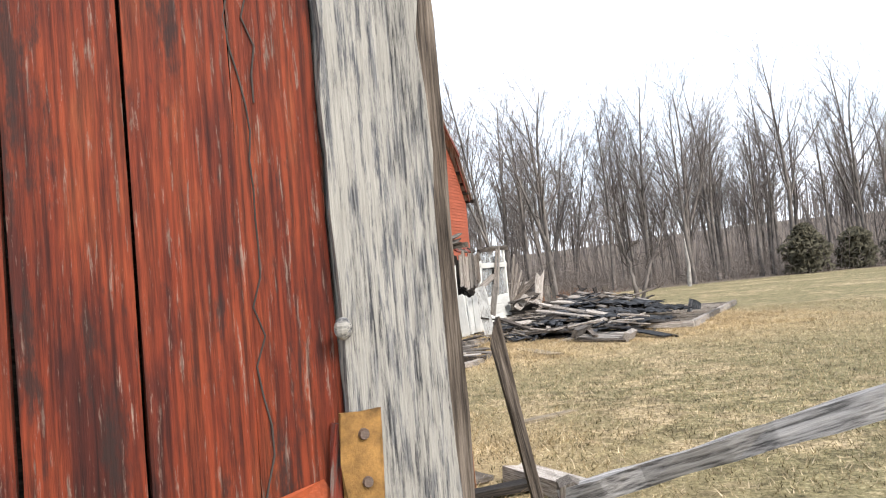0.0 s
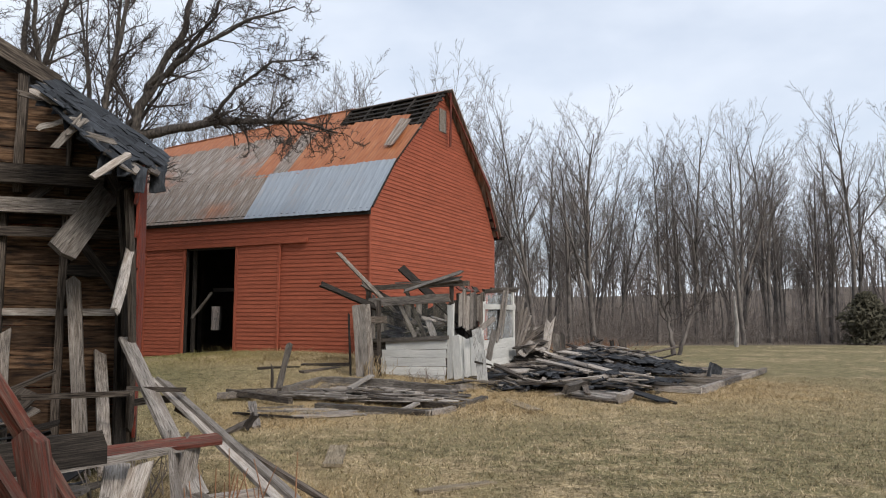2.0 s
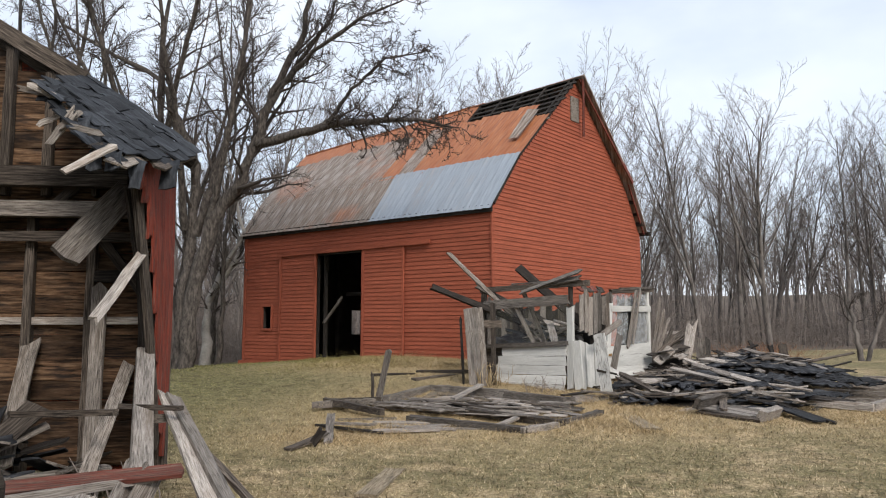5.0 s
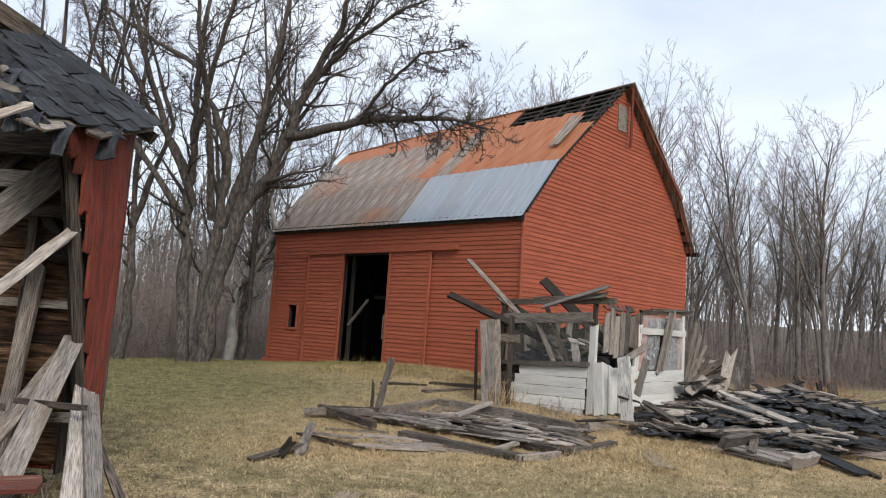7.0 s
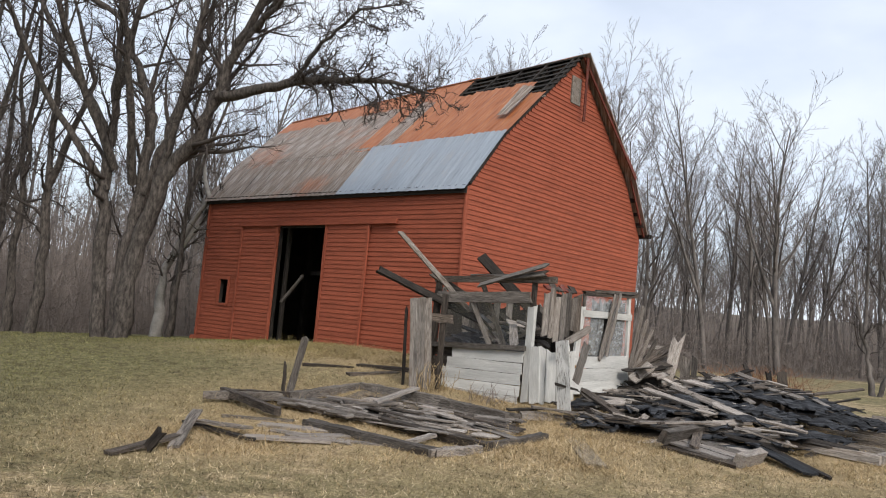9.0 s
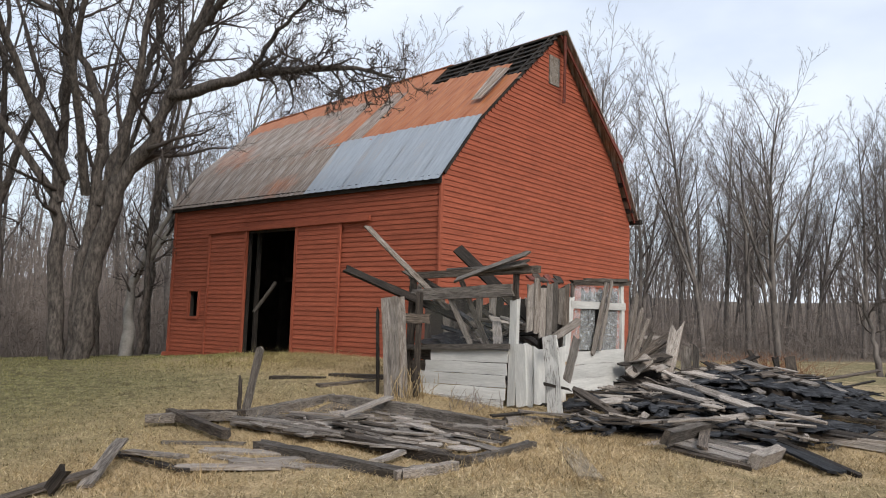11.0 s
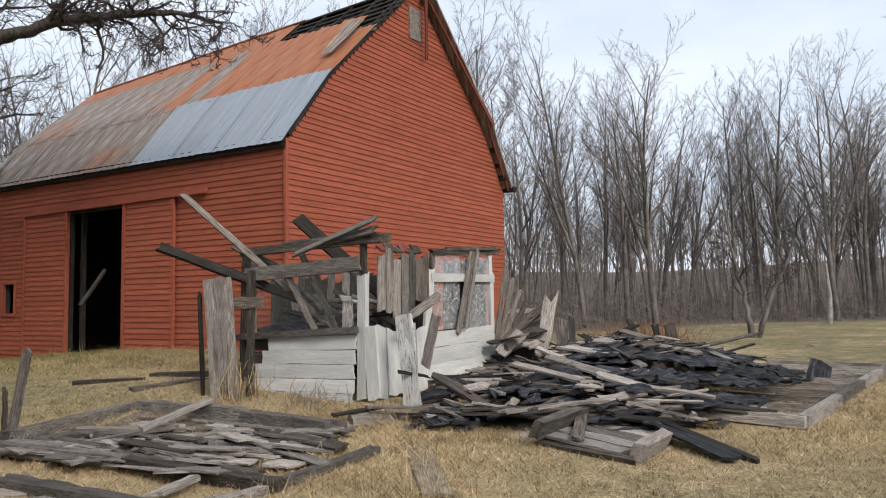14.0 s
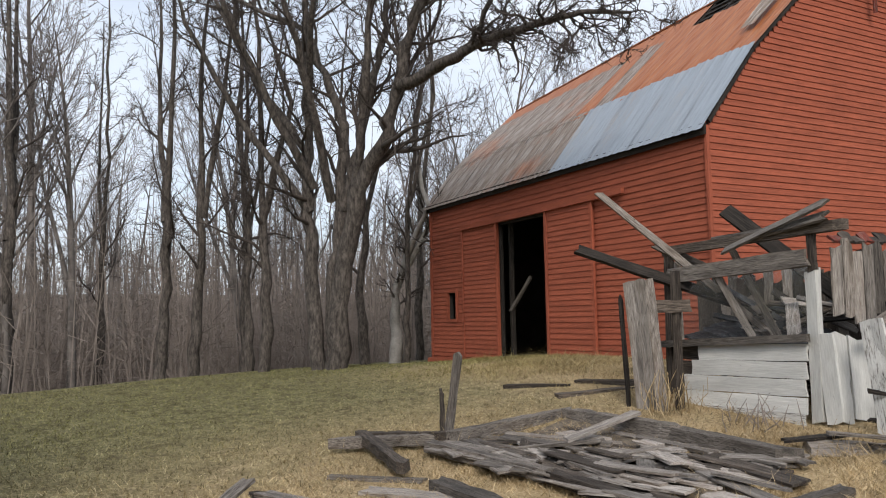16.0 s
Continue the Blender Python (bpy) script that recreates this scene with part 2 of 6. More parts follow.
def roof_metal(name, rust):
    """Galvanised sheet; rust: how far rust has spread (0 to 1)."""
    m, nt, b = begin(name)
    v = coords(nt, (1, 1, 1), "Position")
    info = nt.nodes.new("ShaderNodeObjectInfo").outputs["Random"]
    big = noisy(nt, v, 0.45, 5, 0.6)
    obj = coords(nt, (9.0, 0.7, 1))
    run = noisy(nt, obj, 1.6, 6, 0.65)
    rustc = ramp(nt, run, [(0.25, (0.13, 0.045, 0.02)), (0.45, (0.33, 0.105, 0.035)), (0.62, (0.42, 0.17, 0.07)), (0.76, (0.5, 0.36, 0.27))])
    zinc = ramp(nt, run, [(0.25, (0.26, 0.285, 0.31)), (0.52, (0.35, 0.385, 0.42)), (0.8, (0.42, 0.46, 0.5))])
    tan = ramp(nt, run, [(0.3, (0.085, 0.06, 0.042)), (0.48, (0.2, 0.15, 0.112)), (0.6, (0.33, 0.285, 0.25)), (0.74, (0.56, 0.53, 0.49))])
    old = blend(nt, ramp(nt, big, [(0.56, (0, 0, 0)), (0.72, (0.9,) * 3)]), tan, rustc)
    streak = noisy(nt, coords(nt, (26.0, 0.5, 1)), 1.4, 5, 0.7)
    old = blend(nt, ramp(nt, streak, [(0.55, (0, 0, 0)), (0.66, (0.75,) * 3)]), old, (0.5, 0.47, 0.43))
    old = blend(nt, ramp(nt, streak, [(0.33, (0.8,) * 3), (0.44, (0, 0, 0))]), old, (0.09, 0.06, 0.04))
    mixed = nt.nodes.new("ShaderNodeMath")
    mixed.operation = 'MULTIPLY_ADD'
    mixed.inputs[1].default_value = 0.35
    nt.links.new(info, mixed.inputs[0])
    nt.links.new(run, mixed.inputs[2])
    cut = 0.15 + 0.75 * (1 - rust)
    mask = ramp(nt, mixed.outputs[0], [(max(0, cut - 0.12), (0, 0, 0)), (min(1, cut + 0.12), (1, 1, 1))])
    col = blend(nt, mask, zinc, rustc if rust > 0.8 else old)
    nt.links.new(col, b.inputs["Base Color"])
    b.inputs["Roughness"].default_value = 0.6
    b.inputs["Metallic"].default_value = 0.25
    bump(nt, b, run, 0.2, 0.006)
    return m


RUST = roof_metal("rusted_roof_sheet", 0.95)
OLD_TIN = roof_metal("part_rusted_roof_sheet", 0.78)
ZINC = roof_metal("bluish_galvanised_sheet", 0.0)
for el in (ZINC.node_tree.nodes):
    if el.type == 'BSDF_PRINCIPLED':
        el.inputs["Metallic"].default_value = 0.5
        el.inputs["Roughness"].default_value = 0.45


def ground_material():
    m, nt, b = begin("winter_grass_and_leaf_litter")
    v = coords(nt, (1, 1, 1), "Position")
    big = noisy(nt, v, 0.22, 5, 0.6)
    mid = noisy(nt, v, 1.7, 5, 0.65)
    fine = noisy(nt, v, 26.0, 5, 0.75)
    grass = ramp(nt, fine, [(0.3, (0.11, 0.083, 0.046)), (0.48, (0.335, 0.258, 0.148)), (0.68, (0.61, 0.485, 0.32))])
    green = ramp(nt, fine, [(0.3, (0.055, 0.052, 0.024)), (0.5, (0.148, 0.135, 0.066)), (0.7, (0.31, 0.268, 0.145))])
    both = nt.nodes.new("ShaderNodeMath")
    both.operation = 'ADD'
    nt.links.new(big, both.inputs[0])
    nt.links.new(mid, both.inputs[1])
    col = blend(nt, ramp(nt, both.outputs[0], [(0.86, (0.1,) * 3), (1.1, (0.8,) * 3)]), grass, green)
    straw = ramp(nt, fine, [(0.25, (0.16, 0.11, 0.055)), (0.5, (0.38, 0.275, 0.15)), (0.75, (0.58, 0.455, 0.28))])
    ag = nt.nodes.new("ShaderNodeAttribute")
    ag.attribute_name = "green"
    col = blend(nt, ag.outputs["Fac"], col, green)
    # clumps of grass, with the small shadows among them painted as dark noise
    clump_shade = noisy(nt, v, 4.5, 5, 0.7)
    col = blend(nt, 0.9, col, ramp(nt, clump_shade, [(0.34, (0.42,) * 3), (0.5, (0.93,) * 3), (0.68, (1.25,) * 3)]), 'MULTIPLY')
    col = blend(nt, 0.8, col, ramp(nt, noisy(nt, v, 14.0, 4, 0.7), [(0.36, (0.5,) * 3), (0.5, (0.97,) * 3), (0.64, (1.25,) * 3)]), 'MULTIPLY')
    at = nt.nodes.new("ShaderNodeAttribute")
    at.attribute_name = "straw"
    col = blend(nt, at.outputs["Fac"], col, straw)
    litter = ramp(nt, fine, [(0.25, (0.05, 0.04, 0.032)), (0.5, (0.125, 0.1, 0.08)), (0.75, (0.22, 0.18, 0.145))])
    aw = nt.nodes.new("ShaderNodeAttribute")
    aw.attribute_name = "woods"
    col = blend(nt, aw.outputs["Fac"], col, litter)
    nt.links.new(col, b.inputs["Base Color"])
    b.inputs["Roughness"].default_value = 0.95
    b.inputs["Specular IOR Level"].default_value = 0.1
    bump(nt, b, fine, 0.7, 0.03)
    return m


def blade_material(name, stops):
    m, nt, b = begin(name)
    g = nt.nodes.new("ShaderNodeNewGeometry")
    col = ramp(nt, g.outputs["Random Per Island"], stops)
    pos = coords(nt, (1, 1, 1), "Position")
    big = noisy(nt, pos, 0.8, 3)
    col = blend(nt, 1.0, col, ramp(nt, big, [(0.35, (0.75,) * 3), (0.65, (1.1,) * 3)]), 'MULTIPLY')
    # the same noise darkens blades where shadows fall between clumps
    col = blend(nt, 0.9, col, ramp(nt, noisy(nt, pos, 4.5, 5, 0.7), [(0.34, (0.42,) * 3), (0.5, (0.93,) * 3), (0.68, (1.25,) * 3)]), 'MULTIPLY')
    col = blend(nt, 0.8, col, ramp(nt, noisy(nt, pos, 14.0, 4, 0.7), [(0.36, (0.55,) * 3), (0.5, (1.0,) * 3), (0.64, (1.25,) * 3)]), 'MULTIPLY')
    sep = nt.nodes.new("ShaderNodeSeparateXYZ")
    nt.links.new(pos, sep.inputs[0])
    west = node(nt, "ShaderNodeMapRange")
    for key, value in (("From Min", -2.5), ("From Max", -8.0)):
        west.inputs[key].default_value = value
    nt.links.new(sep.outputs["X"], west.inputs[0])
    col = blend(nt, west.outputs[0], col, blend(nt, 1.0, col, (0.56, 0.65, 0.43), 'MULTIPLY'))
    nt.links.new(col, b.inputs["Base Color"])
    b.inputs["Roughness"].default_value = 0.85
    b.inputs["Specular IOR Level"].default_value = 0.15
    return m


GROUND = ground_material()
BLADES = blade_material("short_grass_blades", [(0.0, (0.09, 0.074, 0.036)), (0.35, (0.235, 0.188, 0.1)), (0.7, (0.44, 0.35, 0.212)), (1.0, (0.66, 0.54, 0.37))])
STRAW = blade_material("dead_straw_blades", [(0.0, (0.22, 0.15, 0.07)), (0.5, (0.44, 0.325, 0.175)), (1.0, (0.64, 0.51, 0.32))])


def glass_material(name, dust, gloss):
    m, nt, b = begin(name)
    v = coords(nt, (1, 1, 1), "Object")
    f = noisy(nt, v, 14.0, 6, 0.75)
    # pale diffuse film: dust, and reflected sky painted in with it
    dirt_and_sheen = ramp(nt, f, [(0.4, (dust * dust * 0.22,) * 3), (0.62, (dust,) * 3)])
    tr = nt.nodes.new("ShaderNodeBsdfTransparent")
    gl = node(nt, "ShaderNodeBsdfGlossy", Roughness=0.08)
    df = node(nt, "ShaderNodeBsdfDiffuse", Color=(0.5, 0.52, 0.52, 1))
    m1 = nt.nodes.new("ShaderNodeMixShader")
    m1.inputs[0].default_value = gloss
    m2 = nt.nodes.new("ShaderNodeMixShader")
    nt.links.new(tr.outputs[0], m1.inputs[1])
    nt.links.new(gl.outputs[0], m1.inputs[2])
    nt.links.new(dirt_and_sheen, m2.inputs[0])
    nt.links.new(m1.outputs[0], m2.inputs[1])
    nt.links.new(df.outputs[0], m2.inputs[2])
    nt.links.new(m2.outputs[0], nt.nodes["Material Output"].inputs[0])
    return m


GLASS = glass_material("dusty_sheen_glass", 0.42, 0.1)
CLEAR = glass_material("thin_clear_glass", 0.03, 0.04)


# ---- building helpers ----
def world_of(ob):
    return ob.matrix_basis if ob.parent is None else world_of(ob.parent) @ ob.matrix_parent_inverse @ ob.matrix_basis


def adopt(ob, parent):
    if parent is not None:
        ob.parent = parent
        ob.matrix_parent_inverse = world_of(parent).inverted()
    return ob


def base(name, x, y, z, label, category, group="", kind=""):
    """An empty at a thing's base, which carries its parts."""
    ob = new(name)
    ob.empty_display_size = 0.2
    ob.matrix_basis = Matrix.Translation((x, y, z))
    return tagged(ob, label, category, group, kind)


def raw(name, verts, faces, material, parent=None, label="", m=None, smooth=False):
    me = bpy.data.meshes.new(name)
    me.from_pydata([tuple(v) for v in verts], [], faces)
    me.materials.append(material)
    if smooth:
        me.shade_smooth()
    me.update()
    ob = new(name, me)
    if m is not None:
        ob.matrix_basis = m
    if label:
        ob["label"] = label
    return adopt(ob, parent)


def part(name, bm, material, parent, label="", m=None):
    me = bpy.data.meshes.new(name)
    bm.to_mesh(me)
    bm.free()
    me.materials.append(material)
    ob = new(name, me)
    if m is not None:
        ob.matrix_basis = m
    if label:
        ob["label"] = label
    return adopt(ob, parent)


def axes(p0, p1, normal):
    """A pose at p0 with x towards p1 and z as near the normal as can be, and the length."""
    p0, p1, n = Vector(p0), Vector(p1), Vector(normal)
    x = p1 - p0
    length = x.length
    x.normalize()
    if abs(x.dot(n.normalized())) > 0.98:
        n = Vector((0.3, 1, 0.2))
    y = n.cross(x).normalized()
    z = x.cross(y)
    m = Matrix((x, y, z)).transposed().to_4x4()
    m.translation = p0
    return m, length


def slat_mesh(name, length, w, th, rng, ragged=0.0, bow=0.0, segs=4, wear=0.006):
    """A sawn board along x with uneven ends, worn edges and a slight bow."""
    verts, faces = [], []
    cuts0 = [rng.uniform(-1, 1) * ragged for _ in range(3)]
    cuts1 = [rng.uniform(-1, 1) * ragged for _ in range(3)]
    for i in range(segs + 1):
        f = i / segs
        lift = bow * math.sin(math.pi * f)
        dw = rng.uniform(-1, 1) * wear
        for k, (yy, zz) in enumerate(((-0.5, 0.5), (0, 0.5), (0.5, 0.5), (0.5, -0.5), (0, -0.5), (-0.5, -0.5))):
            c = (0, 1, 2, 2, 1, 0)[k]
            x = f * length
            if i == 0:
                x += cuts0[c]
            elif i == segs:
                x += cuts1[c]
            verts.append((x, yy * (w + dw) + rng.uniform(-1, 1) * wear, zz * th + lift + rng.uniform(-1, 1) * wear * 0.5))
    for i in range(segs):
        a, b = i * 6, i * 6 + 6
        for k in range(6):
            faces.append((a + k, b + k, b + (k + 1) % 6, a + (k + 1) % 6))
    faces.append((0, 1, 4, 5))
    faces.append((1, 2, 3, 4))
    e = segs * 6
    faces.append((e + 5, e + 4, e + 1, e))
    faces.append((e + 4, e + 3, e + 2, e + 1))
    me = bpy.data.meshes.new(name)
    me.from_pydata(verts, [], faces)
    me.update()
    return me


def plank(name, p0, p1, w, th, material, normal=(0, 0, 1), parent=None, ragged=0.045, bow=0.0, label="", category="", group="", segs=5, wear=0.007, kind=""):
    m, length = axes(p0, p1, normal)
    me = slat_mesh(name, length, w, th, R, ragged, bow, segs, wear)
    me.materials.append(material)
    ob = new(name, me)
    ob.matrix_basis = m
    adopt(ob, parent)
    return tagged(ob, label, category, group, kind)


def tubes(branches, sides):
    """Tapered tubes round polylines. sides: number of sides by level."""
    verts, faces = [], []
    for pts, rad, level in branches:
        k = sides[min(level, len(sides) - 1)]
        first = len(verts)
        for i, (p, r) in enumerate(zip(pts, rad)):
            d = (pts[min(i + 1, len(pts) - 1)] - pts[max(i - 1, 0)]).normalized()
            s = d.orthogonal().normalized()
            t = d.cross(s)
            for j in range(k):
                a = 2 * math.pi * j / k
                rr = r * (1 + 0.12 * math.sin(3 * a + i)) if level == 0 else r
                verts.append(p + (s * math.cos(a) + t * math.sin(a)) * rr)
        for i in range(len(pts) - 1):
            for j in range(k):
                a = first + i * k + j
                b = first + i * k + (j + 1) % k
                faces.append((a, b, b + k, a + k))
    return verts, faces


def ground_z(x, y):
    z = 0.08 + 0.7 * math.exp(-((x + 5) / 8) ** 2 - ((y - 23) / (4.7 if y < 23 else 6)) ** 2)
    s = min(1, max(0, (-16.2 - x) / 7))
    z -= 1.1 * s * s * (3 - 2 * s)
    r = math.hypot(x, y - 20)
    s = min(1, max(0, (r - 80) / 170))
    z += (11.0 + 5 * noise.noise((x * 0.011, y * 0.011, 2.0))) * s * s * (3 - 2 * s)
    return z + 0.03 * noise.noise((x * 0.35, y * 0.35, 0.3)) * min(1, r / 6)


def wood_edge(x):
    """How far ahead the wood begins, at x."""
    knots = ((-60, 15), (-19, 30), (-12, 38), (-4, 44), (2, 50), (12, 62), (30, 70), (80, 76))
    if x <= knots[0][0]:
        return knots[0][1]
    for (a, ya), (b, yb) in zip(knots, knots[1:]):
        if x <= b:
            return ya + (yb - ya) * (x - a) / (b - a)
    return knots[-1][1]


def in_wood(x, y):
    """Metres inside the wood (negative: on the grass)."""
    return max(y - wood_edge(x), -20.0 - x if y > -40 else -60)

# ---- ground ----
DEBRIS = ((-3.4, 21.3, 1.9, 1.3), (-7.6, 23.6, 1.6, 0.8), (-0.3, 18.5, 1.7, 0.8), (0.9, 15.4, 1.6, 0.9), (-1.2, 16.4, 2.9, 2.6), (0.6, 16.4, 2.2, 1.9), (4.4, 20.5, 4.0, 3.6), (-1.0, 20.4, 2.2, 1.6), (-5.5, 21.8, 2.6, 1.4), (1.2, 17.2, 1.6, 2.0), (-2.4, 13.4, 1.2, 1.2), (-0.6, 7.0, 1.5, 2.0))


def straw_amount(x, y):
    return max(math.exp(-((x - a) / c) ** 2 - ((y - b) / d) ** 2) for a, b, c, d in DEBRIS)


def build_ground():
    n = 190
    xs = [math.sinh((i / (n - 1) * 2 - 1) * 4.2) * 14 for i in range(n)]
    ys = [20 + math.sinh((i / (n - 1) * 2 - 1) * 4.2) * 14 for i in range(n)]
    verts = [(x, y, ground_z(x, y)) for y in ys for x in xs]
    faces = [(j * n + i, j * n + i + 1, (j + 1) * n + i + 1, (j + 1) * n + i) for j in range(n - 1) for i in range(n - 1)]
    ob = raw("ground", verts, faces, GROUND, smooth=True)
    a = ob.data.attributes.new("woods", 'FLOAT', 'POINT')
    s = ob.data.attributes.new("straw", 'FLOAT', 'POINT')
    g = ob.data.attributes.new("green", 'FLOAT', 'POINT')
    for i, (x, y, z) in enumerate(verts):
        g.data[i].value = 1.0 * min(1, max(0, (-1.8 - x) / 5.0))
        a.data[i].value = min(1, max(0, in_wood(x, y) / 3 + 0.6))
        s.data[i].value = 0.95 * straw_amount(x, y) ** 0.7
    return tagged(ob, "dormant yellow-green winter lawn running into leaf litter", "ground", kind="structure")


build_ground()


# ---- red barn ----
BO = Vector((-2.749, 23.110, 0))
BU = Vector((-0.93692, 0.34954, 0))
BV = Vector((0.34954, 0.93692, 0))
UP = Vector((0, 0, 1))
B_LEN, B_DEEP = 10.9, 9.3
PROFILE = ((0.0, 5.0), (1.25, 6.52), (4.65, 9.66), (8.1, 6.7), (9.3, 5.0))
STEP = 0.122


def bp(u, v, z):
    return BO + BU * u + BV * v + UP * z


def racked(u, v, z):
    """A place on the roof, which leans out and sags towards the far gable."""
    s = max(0.0, 1 - abs(v - 4.65) / 4.65) * u / B_LEN
    return bp(u + 2.05 * s, v, z - 0.78 * s)


def roof_z(v):
    for (a, za), (b, zb) in zip(PROFILE, PROFILE[1:]):
        if a <= v <= b:
            return za + (zb - za) * (v - a) / (b - a)
    return 5.0


def slant(parent, p0, p1, h, out):
    """One lap-siding board: thick at its lower edge, thin at its upper one."""
    m, length = axes(p0, p1, out)
    up = 1 if (m.to_3x3() @ Vector((0, 1, 0))).z > 0 else -1
    j = [R.uniform(-0.004, 0.004) for _ in range(4)]
    lo, hi = (-0.012, h) if up > 0 else (0.012, -h)
    verts = [(0, lo + j[0], 0.03), (length, lo + j[1], 0.03), (length, hi + j[2], 0.008), (0, hi + j[3], 0.008),
             (0, lo + j[0], -0.004), (length, lo + j[1], -0.004), (length, hi + j[2], -0.004), (0, hi + j[3], -0.004)]
    faces = [(0, 1, 2, 3), (7, 6, 5, 4), (0, 4, 5, 1), (1, 5, 6, 2), (2, 6, 7, 3), (3, 7, 4, 0)]
    return raw("siding_board", verts, faces, BARN_RED, parent, m=m)


def quad_wall(name, corners, out, material, parent, thick=0.12, label=""):
    """A wall slab behind its face: corners go round, out points outside."""
    o = Vector(out).normalized()
    n = len(corners)
    verts = [Vector(c) for c in corners] + [Vector(c) - o * thick for c in corners]
    faces = [tuple(range(n)), tuple(range(2 * n - 1, n - 1, -1))]
    faces += [(i, i + n, (i + 1) % n + n, (i + 1) % n) for i in range(n)]
    return raw(name, verts, faces, material, parent, label)


DOOR_U = (4.80, 7.08)
DOOR_Z = (0.62, 3.97)
WIN_U = (9.38, 9.84)
WIN_Z = (1.57, 2.3)


def build_barn():
    barn = base("barn", *bp(5.4, 4.6, 0.4), "red-painted timber barn with a rusted, partly open tin roof", "barn")
    z0 = 0.15
    fo = -BV
    # front wall slabs round the doorway and the small window
    front = base("front_wall", *bp(5.4, 0, z0), "red lap-sided long wall", "")
    del front["label"]
    adopt(front, barn)
    strips = ((0, DOOR_U[0], z0, 5.0), (DOOR_U[0], DOOR_U[1], DOOR_Z[1], 5.0), (DOOR_U[1], WIN_U[0], z0, 5.0),
              (WIN_U[0], WIN_U[1], z0, WIN_Z[0]), (WIN_U[0], WIN_U[1], WIN_Z[1], 5.0), (WIN_U[1], B_LEN, z0, 5.0))
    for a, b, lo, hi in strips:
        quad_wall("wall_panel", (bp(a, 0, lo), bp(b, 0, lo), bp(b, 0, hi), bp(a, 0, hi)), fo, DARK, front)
    z = z0
    while z < 4.95:
        gaps = []
        if z < DOOR_Z[1]:
            gaps.append(DOOR_U)
        if WIN_Z[0] - 0.1 < z < WIN_Z[1]:
            gaps.append(WIN_U)
        u = 0.0
        for a, b in gaps + [(B_LEN, B_LEN)]:
            slant(front, bp(u, -0.004, z), bp(a, -0.004, z), STEP, fo)
            u = b
        z += STEP
    # gable wall with its siding
    gable = base("gable_wall", *bp(0, 4.6, z0), "", "")
    adopt(gable, barn)
    go = -BU
    loft = (4.32, 4.82, 8.25, 9.05)
    quad_wall("wall_panel", [bp(0, 0, z0)] + [bp(0, v, zz) for v, zz in PROFILE] + [bp(0, B_DEEP, z0)], go, DARK, gable)
    z = z0
    while z < 9.6:
        top = z + STEP
        if top <= 5.0:
            a, b = 0.0, B_DEEP
        else:
            f = [v * 0.02 for v in range(466) if roof_z(v * 0.02) >= top]
            if not f:
                break
            a, b = f[0], f[-1]
        slant(gable, bp(-0.004, a, z), bp(-0.004, b, z), STEP, go)
        z += STEP
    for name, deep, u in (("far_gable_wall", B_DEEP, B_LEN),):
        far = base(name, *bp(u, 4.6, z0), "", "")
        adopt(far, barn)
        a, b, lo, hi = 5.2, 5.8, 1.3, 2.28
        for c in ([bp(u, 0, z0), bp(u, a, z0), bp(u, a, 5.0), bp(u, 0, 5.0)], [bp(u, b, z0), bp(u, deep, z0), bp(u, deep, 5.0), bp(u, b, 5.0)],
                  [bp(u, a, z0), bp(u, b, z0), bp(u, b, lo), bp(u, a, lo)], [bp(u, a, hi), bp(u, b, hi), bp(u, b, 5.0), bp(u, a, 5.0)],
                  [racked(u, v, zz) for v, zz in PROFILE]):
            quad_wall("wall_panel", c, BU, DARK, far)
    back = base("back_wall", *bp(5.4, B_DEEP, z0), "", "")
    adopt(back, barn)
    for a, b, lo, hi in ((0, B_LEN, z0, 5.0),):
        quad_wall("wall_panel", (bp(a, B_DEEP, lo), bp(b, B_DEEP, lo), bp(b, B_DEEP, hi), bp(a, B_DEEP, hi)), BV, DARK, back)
    # corner trim and rake boards
    plank("corner_board", bp(-0.03, -0.03, z0), bp(-0.03, -0.03, 4.95), 0.09, 0.05, BARN_RED, -BU, barn, ragged=0)
    plank("corner_board", bp(B_LEN, -0.03, 0.3), bp(B_LEN, -0.03, 4.95), 0.1, 0.04, BARN_RED, fo, barn, ragged=0)
    plank("sill_board", bp(7.2, -0.06, 0.42), bp(11.05, -0.1, 0.33), 0.2, 0.05, BARN_RED, fo, barn, ragged=0.03)
    for (a, za), (b, zb) in zip(PROFILE, PROFILE[1:]):
        right = a > 4
        plank("rake_board", bp(-0.2 if right else -0.06, a, za + 0.02), bp(-0.36 if right and a < 5 else (-0.2 if right else -0.06), b, zb + 0.02), 0.15 if right else 0.07, 0.035, CHIP_RED if right else ROTTEN_SHADED, -BU, barn, ragged=0.02)
    # sliding doors hung from a track
    for name, a, b, lo, hi in (("sliding_door", 3.17, 4.84, 0.5, 4.02), ("sliding_door", 7.05, 8.82, 0.42, 4.05)):
        door = base(name, *bp((a + b) / 2, -0.08, lo), "red lap-sided sliding barn door leaf", "")
        adopt(door, barn)
        quad_wall("door_panel", (bp(a, -0.085, lo), bp(b, -0.085, lo), bp(b, -0.085, hi), bp(a, -0.085, hi)), fo, BARN_RED, door, 0.04)
        z = lo
        while z < hi - 0.05:
            slant(door, bp(a, -0.09, z), bp(b, -0.09, z), STEP, fo)
            z += STEP
        for u in (a, b):
            plank("door_stile", bp(u, -0.125, lo - 0.03), bp(u, -0.125, hi), 0.09, 0.03, BARN_RED, fo, door, ragged=0.02)
